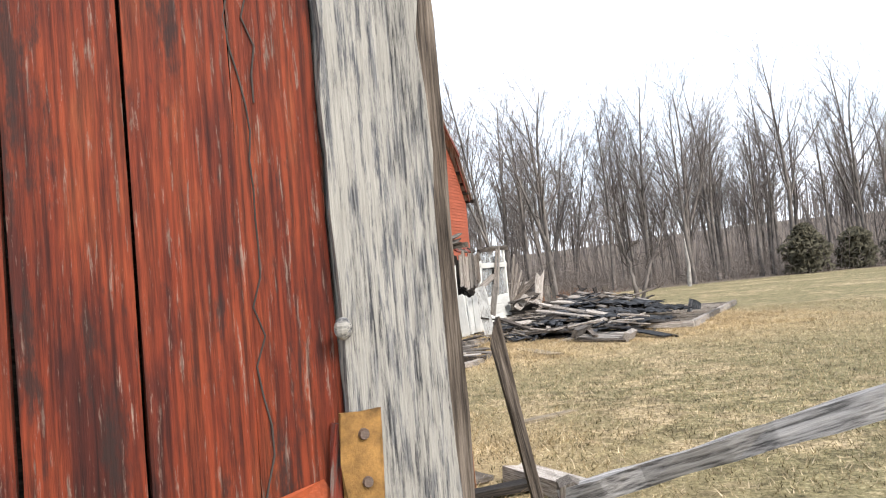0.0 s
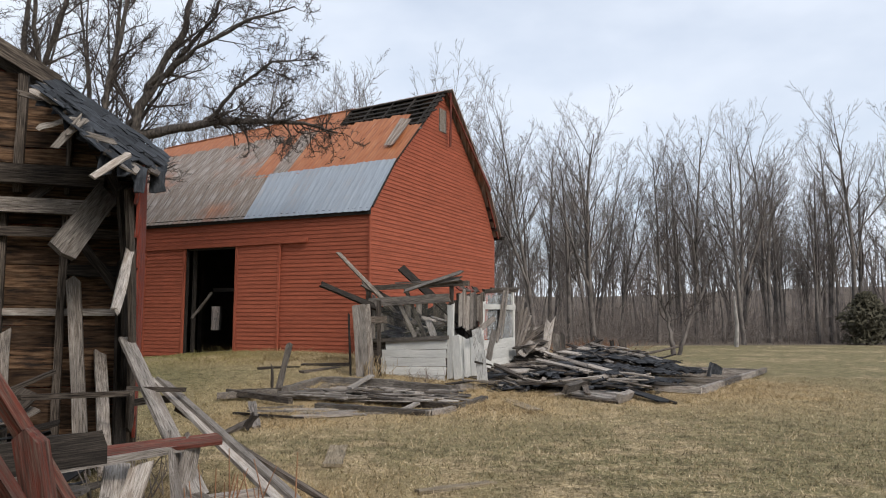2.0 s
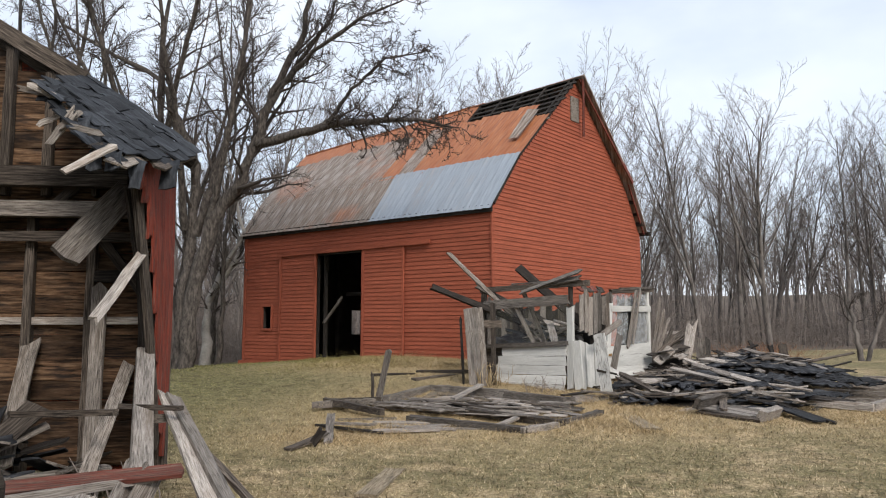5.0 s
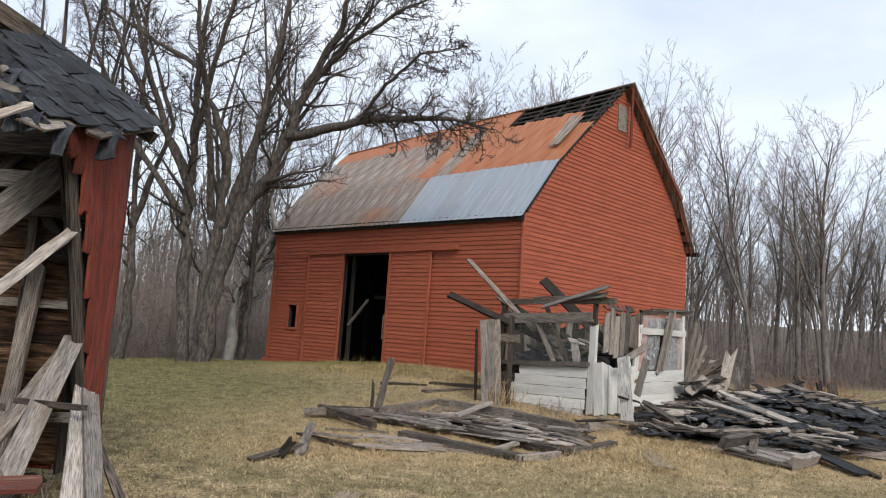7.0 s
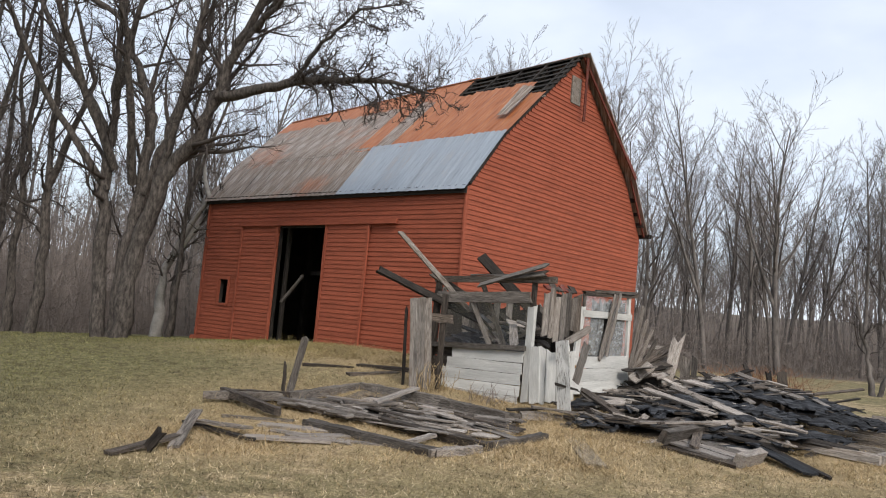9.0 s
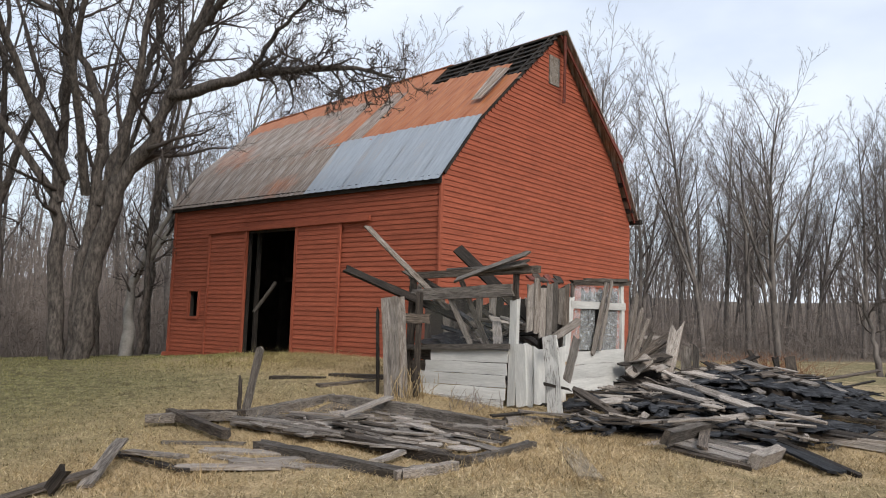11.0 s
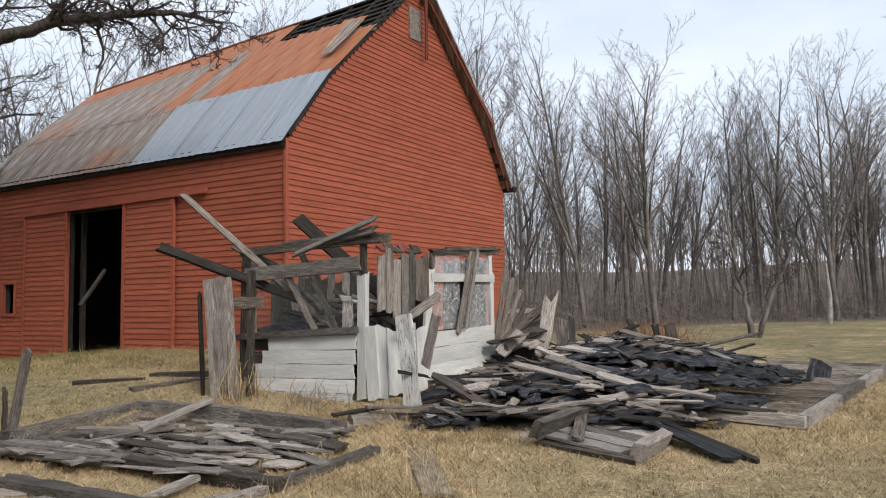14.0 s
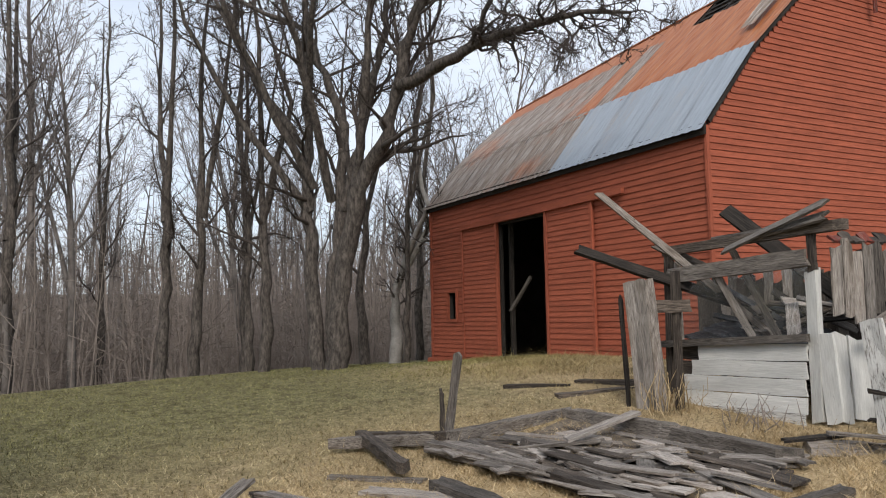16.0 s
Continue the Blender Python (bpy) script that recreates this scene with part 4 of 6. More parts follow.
# boards leaning against and fallen from the shed
G1 = "boards fallen from the shed"
shed_boards = (
    ("leaning_board", (-2.84, 9.2, 3.02), (-2.86, 8.45, 2.3), 0.27, 0.06, GREY, (0.75, -0.5, 0.3)),
    ("leaning_board", (-2.45, 9.03, 2.42), (-1.96, 7.9, 1.74), 0.09, 0.03, PALE, (0.7, -0.3, 0.5)),
    ("leaning_board", (-2.58, 9.26, 1.46), (-0.78, 7.1, 0.34), 0.16, 0.03, PALE, (0.7, -0.6, 0.3)),
    ("leaning_board", (-3.03, 9.56, 1.3), (-1.86, 7.68, 0.35), 0.12, 0.03, GREY, (0.6, -0.5, 0.5)),
    ("leaning_post", (-3.28, 9.38, 2.1), (-2.64, 8.66, 0.15), 0.14, 0.05, GREY, -SB),
    ("leaning_board", (-3.95, 9.18, 1.53), (-3.33, 8.34, 0.4), 0.18, 0.03, GREY, -SB),
    ("leaning_board", sp(0.9, -0.9, 0.95), sp(1.4, -1.4, 0.35), 0.2, 0.03, BROWN, -SB),
        ("fallen_plank", (-2.1, 8.98, 1.06), (-0.05, 7.1, 0.22), 0.16, 0.03, PALE, (0.3, 0.2, 1)),
    ("fallen_plank", (-2.0, 8.95, 1.04), (0.1, 7.2, 0.18), 0.12, 0.04, PALE, (0.3, 0.2, 1)),
    ("fallen_plank", (-1.75, 8.8, 0.78), (0.1, 7.6, 0.2), 0.06, 0.04, BROWN, UP),
    ("short_block", (-2.1, 8.7, 0.86), (-1.7, 8.75, 0.9), 0.09, 0.07, GREY, UP),
    ("broken_stick", (-2.05, 8.3, 1.02), (-1.55, 8.5, 1.0), 0.05, 0.04, BROWN, UP),
    ("fallen_plank", (-1.2, 7.55, 0.66), (-0.55, 6.35, 0.16), 0.24, 0.03, GREY, (0.8, 0.3, 0.4)),
    ("fallen_plank", (-1.6, 7.4, 0.5), (-1.0, 6.2, 0.14), 0.2, 0.03, PALE, (0.5, -0.2, 0.8)),
    ("bottom_plank", (-2.9, 5.9, 0.36), (-1.5, 6.75, 0.44), 0.26, 0.03, GREY, UP),
    ("bottom_plank", (-1.75, 6.3, 0.3), (-0.2, 7.0, 0.34), 0.09, 0.05, PALE, UP),
    ("red_plank", (-2.0, 6.68, 0.62), (-0.8, 7.55, 0.7), 0.15, 0.03, BRACE, (0.2, -0.3, 1)),
    ("white_edge_plank", (-2.4, 5.75, 0.52), (-0.95, 7.45, 0.66), 0.06, 0.05, PALE, UP),
    ("short_upright", (-1.02, 7.5, 0.68), (-0.8, 6.7, 0.1), 0.16, 0.03, GREY, (1, -0.6, 0.2)),
    ("short_upright", (-1.25, 7.1, 0.55), (-1.15, 6.6, 0.1), 0.16, 0.03, PALE, (0.2, -1, 0.3)),
    ("bottom_plank", (-2.6, 5.9, 0.2), (-0.35, 7.3, 0.34), 0.1, 0.06, GREY, UP),
    ("bottom_plank", (-2.2, 5.6, 0.18), (-1.25, 6.7, 0.36), 0.3, 0.03, PALE, UP),
    ("dark_plank", (-2.3, 5.5, 0.71), (-1.18, 6.38, 0.8), 0.22, 0.03, ROTTEN_SHADED, (0.5, -1, 0.08)),
    ("thin_stick", (-1.9, 6.9, 1.25), (-2.6, 5.8, 0.75), 0.04, 0.03, BROWN, UP),
    ("cross_stick", (-2.9, 8.0, 0.95), (-1.85, 8.05, 1.0), 0.05, 0.05, BROWN, UP),
    ("door_sheet", (-0.9, 6.9, 0.35), (0.2, 6.2, 0.12), 0.5, 0.03, GREY, (0.3, -0.2, 1)),
    ("concrete_like_block", (0.55, 6.4, 0.14), (0.95, 5.7, 0.14), 0.2, 0.12, PALE, UP),
    ("fallen_plank", (-0.3, 5.7, 0.12), (0.75, 6.1, 0.14), 0.14, 0.05, ROTTEN_SHADED, UP),
)
for nm, a, b, w, th, mat, nrm in shed_boards:
    nm = {"concrete_like_block": "timber_block"}.get(nm, nm)
    loose(nm, a, b, w, th, mat, nrm, {BRACE: "dull red plank resting on rubble by the shed", PALE: "bleached grey board leaning at the ruined shed", BROWN: "dark brown board leaning in the shed", ROTTEN_SHADED: "black rotten plank lying by the shed"}.get(mat, "weathered grey board leaning at the ruined shed"), G1, ragged=0.05)

# long red-edged braces leaning out of the shed's open side
loose("leaning_brace", (-0.17, 2.98, 2.22), (0.269, 4.38, 0.05), 0.042, 0.05, BRACE, (0, -1, 0.1), "long dull red timber leaning out of the shed", G1)
loose("leaning_brace", (-0.201, 3.24, 2.16), (0.2, 4.73, 0.05), 0.045, 0.05, BRACE, (0, -1, 0.1), "long dull red timber leaning out of the shed", G1)
loose("brace_foot", (0.0, 3.86, 1.27), (0.24, 3.9, 0.05), 0.09, 0.06, BRACE, (0, -1, 0.1), "split red timber foot standing in the grass", G1)
loose("pole", (0.389, 3.08, 1.4), (0.61, 2.99, 0.05), 0.036, 0.036, BROWN, (0, -1, 0), "thin brown pole stuck in the ground", G1)
loose("doorway_post", (-0.72, 3.9, 0.1), (-0.72, 3.9, 2.45), 0.1, 0.1, BROWN, (0, -1, 0), "dark upright post inside the shed's opening", G1)
loose("blue_jamb", (-0.83, 3.98, 0.1), (-0.83, 3.98, 2.3), 0.05, 0.06, BLUE, (0, -1, 0), "blue-painted jamb strip beside the post", G1)
loose("hand_rail", (1.75, 2.36, 1.32), (0.62, 3.3, 0.79), 0.085, 0.07, RAIL, UP, "weathered split rail leaning beside the shed", G1, segs=10, wear=0.012)
loose("rail_post", (0.62, 3.32, 0.82), (0.6, 3.34, 0.02), 0.1, 0.1, GREY, (0, -1, 0), "short grey post under a leaning rail", G1)
loose("rail_post", (1.74, 2.4, 1.26), (1.74, 2.42, 0.02), 0.09, 0.09, GREY, (0, -1, 0), "short grey post under a leaning rail", G1)

# rubble heap inside the shed
for i in range(210):
    s, r = R.uniform(0.3, 3.4), R.uniform(-3.4, -0.5)
    c = sp(s, r, 0.16 + 0.72 * math.exp(-((s - 1.5) / 1.0) ** 2 - ((r + 1.25) / 1.1) ** 2) * R.uniform(0.2, 1.08))
    ang = R.uniform(0, math.pi)
    l = R.uniform(0.12, 0.5)
    d = Vector((math.cos(ang), math.sin(ang), R.uniform(-0.45, 0.45))) * l
    tar = R.random() < 0.42
    loose("shingle_scrap" if tar else "board_scrap", c - d, c + d, R.uniform(0.08, 0.22), 0.02, SHINGLE if tar else R.choice((BROWN, ROTTEN_SHADED, GREY, GREY)), (R.uniform(-0.4, 0.4), R.uniform(-0.4, 0.4), 1),
          "torn black roofing scrap in the shed rubble" if tar else "broken board in the shed rubble", "rubble inside the shed", ragged=0.05, segs=3)

# ---- ruined white outbuilding ----
WC = Vector((0.0, 19.28, 0))
WP = Vector((-0.937, 0.349, 0))
WQ = Vector((0.44, 0.898, 0))


def wp(p, q, z):
    return WC + WP * (p * 1.22 if p > 0.5 else p) + WQ * q + UP * z


def build_ruin():
    ruin = base("ruined_outbuilding", *wp(0.8, 1.0, 0.4), "collapsed outbuilding with chipped white boards and empty windows", "shed")
    f = Vector((-0.35, -0.937, 0))
    g = Vector((0.898, -0.44, 0))
    # front face: corner posts, rails, clapboards
    plank("white_post", wp(0.03, 0, 0.38), wp(0.06, 0.05, 2.12), 0.14, 0.09, WHITE, f, ruin)
    plank("white_post", wp(-0.17, 0, 0.36), wp(-0.1, 0, 1.36), 0.2, 0.04, WHITE, f, ruin)
    plank("rusted_stub", wp(0.03, 0.03, 2.1), wp(0.03, 0.03, 2.55), 0.09, 0.06, BROWN, f, ruin, ragged=0.05)
    plank("frame_post", wp(1.92, 0.02, 0.35), wp(1.88, 0.02, 2.5), 0.11, 0.09, BROWN, f, ruin)
    plank("frame_post", wp(1.78, 0.05, 1.2), wp(1.78, 0.05, 2.32), 0.07, 0.07, GREY, f, ruin)
    plank("window_head", wp(1.85, -0.04, 2.14), wp(0.06, -0.04, 2.24), 0.2, 0.05, GREY, f, ruin)
    plank("wall_plate", wp(1.95, 0.05, 2.5), wp(-0.35, 0.02, 2.58), 0.13, 0.12, BROWN, UP, ruin, ragged=0.06)
    plank("window_sill", wp(1.95, -0.06, 1.2), wp(0.08, -0.06, 1.32), 0.13, 0.09, GREY, UP, ruin)
    plank("roof_lath", wp(1.0, -0.05, 2.42), wp(-0.35, -0.15, 2.84), 0.1, 0.03, PALE, (-0.3, -0.8, 0.7), ruin, ragged=0.09)
    plank("roof_lath", wp(0.8, 0.0, 2.55), wp(-0.28, -0.1, 2.68), 0.13, 0.035, GREY, (-0.3, -0.8, 0.7), ruin, ragged=0.08)
    plank("roof_lath", wp(1.4, 0.2, 2.62), wp(0.2, 0.1, 2.66), 0.09, 0.03, GREY, UP, ruin, ragged=0.08)
    for i, (left, z) in enumerate(((1.42, 1.13), (1.48, 0.93), (1.56, 0.73), (1.62, 0.53), (1.66, 0.36))):
        plank("clapboard", wp(left, -0.05 - 0.05 * i, z - 0.02), wp(0.1, -0.05 - 0.02 * i, z + 0.02), 0.19, 0.022, WHITE if i < 4 else ROTTEN_WHITE, f + UP * 0.1, ruin, ragged=0.02)
    for p, z, l in ((1.5, 1.1, 0.4), (1.52, 0.88, 0.38), (1.6, 0.66, 0.3)):
        plank("bare_sheathing", wp(p + l, 0.03, z), wp(p - 0.05, 0.03, z), 0.2, 0.025, BROWN, f, ruin, ragged=0.03)
    screen = quad_wall("pane", (wp(1.75, 0.02, 1.26), wp(0.1, 0.02, 1.34), wp(0.1, 0.02, 2.15), wp(1.75, 0.02, 2.08)), f, CLEAR, ruin, 0.006, "dusty old window pane")
    screen.visible_shadow = False
    # side face with its half-glazed panel
    a, b = 1.5, 3.15
    panel = base("window_panel", *wp(0, a, 0.5), "half-glazed panel with chipped white paint", "")
    adopt(panel, ruin)
    plank("stile", wp(0.0, 1.27, 0.45), wp(0, 1.5, 2.2), 0.14, 0.05, WHITE, g, panel)
    plank("stile", wp(0, b + 0.03, 0.6), wp(0, b, 2.2), 0.1, 0.05, WHITE, g, panel)
    plank("top_rail", wp(-0.01, 1.46, 2.07), wp(-0.01, b + 0.04, 2.09), 0.13, 0.05, WHITE, g, panel)
    for i, z in enumerate((1.14, 0.9, 0.66)):
        plank("clapboard", wp(-0.02 - 0.012 * i, 1.3 - 0.01 * i, z - 0.03), wp(-0.02 - 0.012 * i, b + 0.05, z + 0.03), 0.235, 0.028, WHITE, g + UP * 0.06, panel, ragged=0.015)
    for c, d in ((1.44, 2.28), (2.36, b - 0.04)):
        pane = quad_wall("pane", (wp(0.02, c, 1.25), wp(0.02, d, 1.27), wp(0.02, d, 2.04), wp(0.02, c + 0.06, 2.02)), g, GLASS, panel, 0.006)
        pane.visible_shadow = False
    pane = quad_wall("pane", (wp(0.02, 1.6, 2.14), wp(0.02, b - 0.04, 2.16), wp(0.02, b - 0.04, 2.44), wp(0.02, 1.62, 2.42)), g, GLASS, panel, 0.006)
    pane.visible_shadow = False
    plank("fallen_strip", wp(-0.06, 2.12, 1.2), wp(-0.08, 2.5, 2.5), 0.11, 0.03, GREY, g, panel)
    plank("fallen_strip", wp(-0.09, 2.28, 1.3), wp(-0.1, 2.62, 2.52), 0.07, 0.03, PALE, g, panel)
    plank("upper_light", wp(0, 1.5, 2.46), wp(0, b + 0.25, 2.56), 0.1, 0.08, BROWN, g, panel)
    plank("upper_light", wp(-0.02, 1.9, 2.53), wp(-0.04, b + 0.1, 2.6), 0.06, 0.05, GREY, g, panel, bow=0.03)
    plank("stile", wp(0.01, 1.55, 2.14), wp(0.01, 1.55, 2.46), 0.06, 0.05, GREY, g, panel)
    plank("stile", wp(0.01, b, 2.16), wp(0.01, b - 0.03, 2.52), 0.1, 0.05, WHITE, g, panel)
    plank("iron_latch", wp(-0.06, 1.2, 1.04), wp(-0.06, 1.44, 1.04), 0.05, 0.015, IRON, g, panel)
    # grey uprights of the broken corner
    for i in range(7):
        q = 0.3 + 0.165 * i
        low = 1.48 + 0.05 * abs(i - 2) + R.uniform(-0.03, 0.05)
        plank("upright_board", wp(-0.03 - 0.012 * (i % 2), q + 0.02, low), wp(-0.05 - 0.012 * (i % 2), q, 2.38 + 0.05 * math.sin(i * 2.1)), 0.16, 0.025, (PALE, GREY, PALE, PALE, GREY, GREY, BROWN)[i], g, ruin, ragged=0.05)
    for i in range(6):
        plank("broken_tile", wp(-0.04, 0.4 + 0.15 * i, 2.42), wp(0.12, 0.48 + 0.15 * i, 2.5 + 0.05 * (i % 2)), 0.12, 0.03, CHIP_RED if i % 3 == 0 else BROWN, UP, ruin, ragged=0.03, segs=2)
    plank("propped_board", (0.74, 19.02, 0.3), (0.6, 19.14, 1.5), 0.24, 0.05, ROTTEN_WHITE, f, ruin, ragged=0.07, wear=0.02, label="rotten pale board propped at the corner")
    plank("propped_board", (0.98, 19.45, 1.5), (0.84, 19.3, 0.8), 0.14, 0.03, PALE, f, ruin, ragged=0.05)
    plank("propped_board", (0.5, 19.4, 1.42), (0.98, 19.7, 1.78), 0.13, 0.03, GREY, f, ruin, ragged=0.05)
    for q, w, hi in ((0.2, 0.3, 1.36), (0.53, 0.3, 1.3), (0.86, 0.3, 1.34), (1.14, 0.22, 1.3)):
        plank("skirt_board", wp(-0.1, q, 0.36), wp(-0.06, q, hi), w, 0.03, WHITE, g, ruin, ragged=0.05)
    plank("prop_stick", (0.55, 18.98, 0.78), (0.95, 19.1, 0.7), 0.035, 0.03, ROTTEN_SHADED, f, ruin, ragged=0.03)
    # near-black boards that put the shade of the ruin's inside into their colour
    for i in range(8):
        plank("inner_board", wp(0.42 if i < 3 else 0.16, 1.4 + 0.24 * i, 0.5), wp(0.4 if i < 3 else 0.14, 1.42 + 0.24 * i, 2.2 + 0.2 * R.random()), 0.22, 0.025, ROTTEN_SHADED, g, ruin, ragged=0.08)
    # fallen rafters
    plank("rafter", (-2.74, 19.26, 3.31), (-1.0, 20.6, 1.35), 0.09, 0.05, GREY, (0.2, -1, 0.6), ruin, label="long grey rafter jutting out of the ruin")
    plank("rafter", (-3.16, 19.33, 2.56), (-1.3, 20.3, 1.75), 0.14, 0.07, ROTTEN_SHADED, (0.3, -1, 0.7), ruin)
    plank("rafter", (-1.38, 20.3, 3.02), (0.35, 20.5, 1.45), 0.2, 0.06, ROTTEN_SHADED, (0.4, -1, 0.5), ruin)
    plank("rafter", (-2.3, 20.0, 2.6), (-1.5, 20.3, 2.15), 0.12, 0.05, GREY, (0.3, -1, 0.6), ruin)
    plank("rafter", (-1.36, 19.75, 2.2), (-0.95, 19.9, 1.3), 0.09, 0.05, PALE, (0.3, -1, 0.2), ruin)
    plank("rafter", (-1.25, 19.95, 2.6), (-0.75, 20.3, 1.25), 0.09, 0.05, GREY, (0.3, -1, 0.2), ruin)
    # back wall standing behind
    for i in range(20):
        plank("back_board", wp(0.52 + 0.14 * i, 2.1, 0.5), wp(0.54 + 0.14 * i, 2.1, 2.05 + 0.35 * R.random()), 0.18, 0.025, R.choice((GREY, BROWN, ROTTEN_SHADED, ROTTEN_SHADED)), f, ruin, ragged=0.08)
    for i in range(9):
        p, q = 0.2 + 0.19 * i, R.uniform(0.35, 0.9)
        plank("roofing_felt", wp(p, q, 1.15 + 0.1 * R.random()), wp(p + R.uniform(0.5, 0.9), q + R.uniform(0.2, 0.7), 1.25 + 0.2 * R.random()), 0.42, 0.02, SHINGLE, (R.uniform(-0.3, 0.3), -0.4, 1), ruin, ragged=0.1, bow=0.05, wear=0.03)
    for i in range(5):
        plank("side_board", wp(0.05 + 0.03 * i, 3.25 + 0.12 * i, 0.6), wp(-0.25 - 0.02 * i, 3.25 + 0.16 * i, 2.3 - 0.22 * i), 0.13, 0.025, GREY, g, ruin, ragged=0.06)
    return ruin


build_ruin()

# three grey uprights still standing at the ruin's front
stand = base("standing_boards", -2.15, 19.15, 0.36, "weathered grey upright boards still standing at the ruin", "boards")
for i, (x, w) in enumerate(((-2.27, 0.16), (-2.12, 0.14), (-1.985, 0.12))):
    plank("upright_board", (x + 0.14, 19.15, 0.34), (x, 19.15, 2.06 + 0.015 * i), w, 0.035, PALE if i < 2 else GREY, (0, -1, 0), stand, ragged=0.025)
plank("edge_batten", (-2.36, 19.2, 0.36), (-2.44, 19.22, 1.85), 0.04, 0.06, ROTTEN_SHADED, (0, -1, 0), stand)
plank("cross_piece", (-1.95, 19.24, 1.72), (-1.6, 19.5, 1.72), 0.16, 0.04, BROWN, (0, -1, 0), stand)
loose("bent_post", (-1.72, 19.35, 0.4), (-1.78, 19.5, 2.2), 0.1, 0.08, BROWN, (0, -1, 0), "dark crooked post inside the ruin", "boards of the ruin")
for i in range(60):
    c = wp(R.uniform(0.75, 1.7), R.uniform(0.85, 1.6), R.uniform(0.6, 1.75))
    ang = R.uniform(0, math.pi)
    d = Vector((math.cos(ang), math.sin(ang), R.uniform(-0.5, 0.6))) * R.uniform(0.2, 0.6)
    loose("broken_board", c - d, c + d, R.uniform(0.06, 0.18), 0.03, R.choice((GREY, PALE, PALE, BROWN, ROTTEN_SHADED, ROTTEN_SHADED, SHINGLE)), (R.uniform(-0.5, 0.5), -0.6, 0.8), "broken board piled inside the ruin", "boards inside the ruin", ragged=0.04, segs=3)
loose("leaning_slab", (2.12, 22.25, 0.45), (2.38, 22.5, 1.7), 0.21, 0.06, PALE, (-0.1, -1, 0.1), "pale pointed slab standing among the debris", "debris uprights", ragged=0.2, wear=0.02)
loose("leaning_slab", (2.55, 22.5, 0.4), (2.55, 22.6, 1.35), 0.2, 0.04, GREY, (-0.1, -1, 0.1), "grey board stub standing among the debris", "debris uprights", ragged=0.06)
loose("leaning_slab", (2.72, 22.5, 0.4), (2.73, 22.65, 1.4), 0.11, 0.04, GREY, (-0.1, -1, 0.1), "grey board stub standing among the debris", "debris uprights", ragged=0.06)
for p0, p1, w, mt in (((1.5, 22.3, 1.0), (2.3, 22.9, 1.62), 0.2, BROWN), ((1.45, 22.5, 0.9), (2.3, 22.7, 1.35), 0.22, GREY), ((1.5, 21.8, 0.7), (2.2, 22.0, 0.9), 0.3, ROTTEN_SHADED), ((1.6, 21.6, 0.85), (1.9, 21.9, 1.15), 0.25, PALE), ((1.55, 22.9, 1.5), (2.25, 23.4, 1.5), 0.16, GREY), ((1.8, 22.0, 1.05), (2.6, 21.2, 0.8), 0.1, PALE)):
    loose("tilted_board", p0, p1, w, 0.035, mt, (0.1, -0.5, 1), "tilted broken board heaped beside the window panel", "debris uprights", ragged=0.06)

for i in range(26):
    x, y = R.uniform(1.45, 2.5), R.uniform(21.5, 23.3)
    c = Vector((x, y, 0.55 + 0.75 * R.random() * (1 - 0.35 * abs(x - 1.7))))
    ang = R.gauss(0.5, 0.6)
    d = Vector((math.cos(ang), math.sin(ang), R.uniform(-0.1, 0.55))) * R.uniform(0.2, 0.5)
    loose("tilted_board", c - d, c + d, R.uniform(0.07, 0.22), 0.025, R.choice((GREY, PALE, BROWN, BROWN, ROTTEN_SHADED)), (R.uniform(-0.4, 0.4), -0.6, 0.8), "tilted broken board heaped beside the window panel", "debris uprights", ragged=0.06, segs=3)

# ---- old floor frame in the grass ----
G2 = "timbers of the old floor frame"
for p0, p1, w, th, mt in (
    ((-3.1, 16.49, 0.26), (-2.85, 18.6, 0.33), 0.14, 0.2, GREY), ((-2.75, 18.35, 0.33), (-1.1, 17.85, 0.32), 0.2, 0.24, GREY), ((-1.1, 17.85, 0.31), (0.25, 17.4, 0.26), 0.2, 0.2, GREY),
    ((-3.1, 16.1, 0.22), (-1.2, 15.65, 0.2), 0.16, 0.16, GREY), ((-1.2, 15.65, 0.2), (0.45, 15.2, 0.14), 0.16, 0.14, BROWN), ((0.4, 15.07, 0.13), (0.9, 16.75, 0.16), 0.13, 0.12, GREY),
    ((-2.0, 15.05, 0.13), (0.08, 14.37, 0.12), 0.18, 0.13, GREY), ((0.06, 14.35, 0.12), (0.43, 15.05, 0.12), 0.16, 0.12, GREY),
    ((-4.0, 15.95, 0.27), (-2.56, 15.16, 0.2), 0.14, 0.14, BROWN), ((-4.1, 15.6, 0.22), (-3.24, 16.3, 0.25), 0.14, 0.16, GREY),
    ((-4.0, 16.1, 0.22), (-3.1, 16.5, 0.25), 0.14, 0.2, BROWN),
):
    p0, p1, th = Vector(p0) + UP * 0.03, Vector(p1) + UP * 0.03, th * 0.72
    plank("sill_timber", p0, p1, w, th, mt, UP, ragged=0.1, segs=12, wear=0.016, label="rotten grey sill timber half sunk in the grass", category="timber", group=G2)
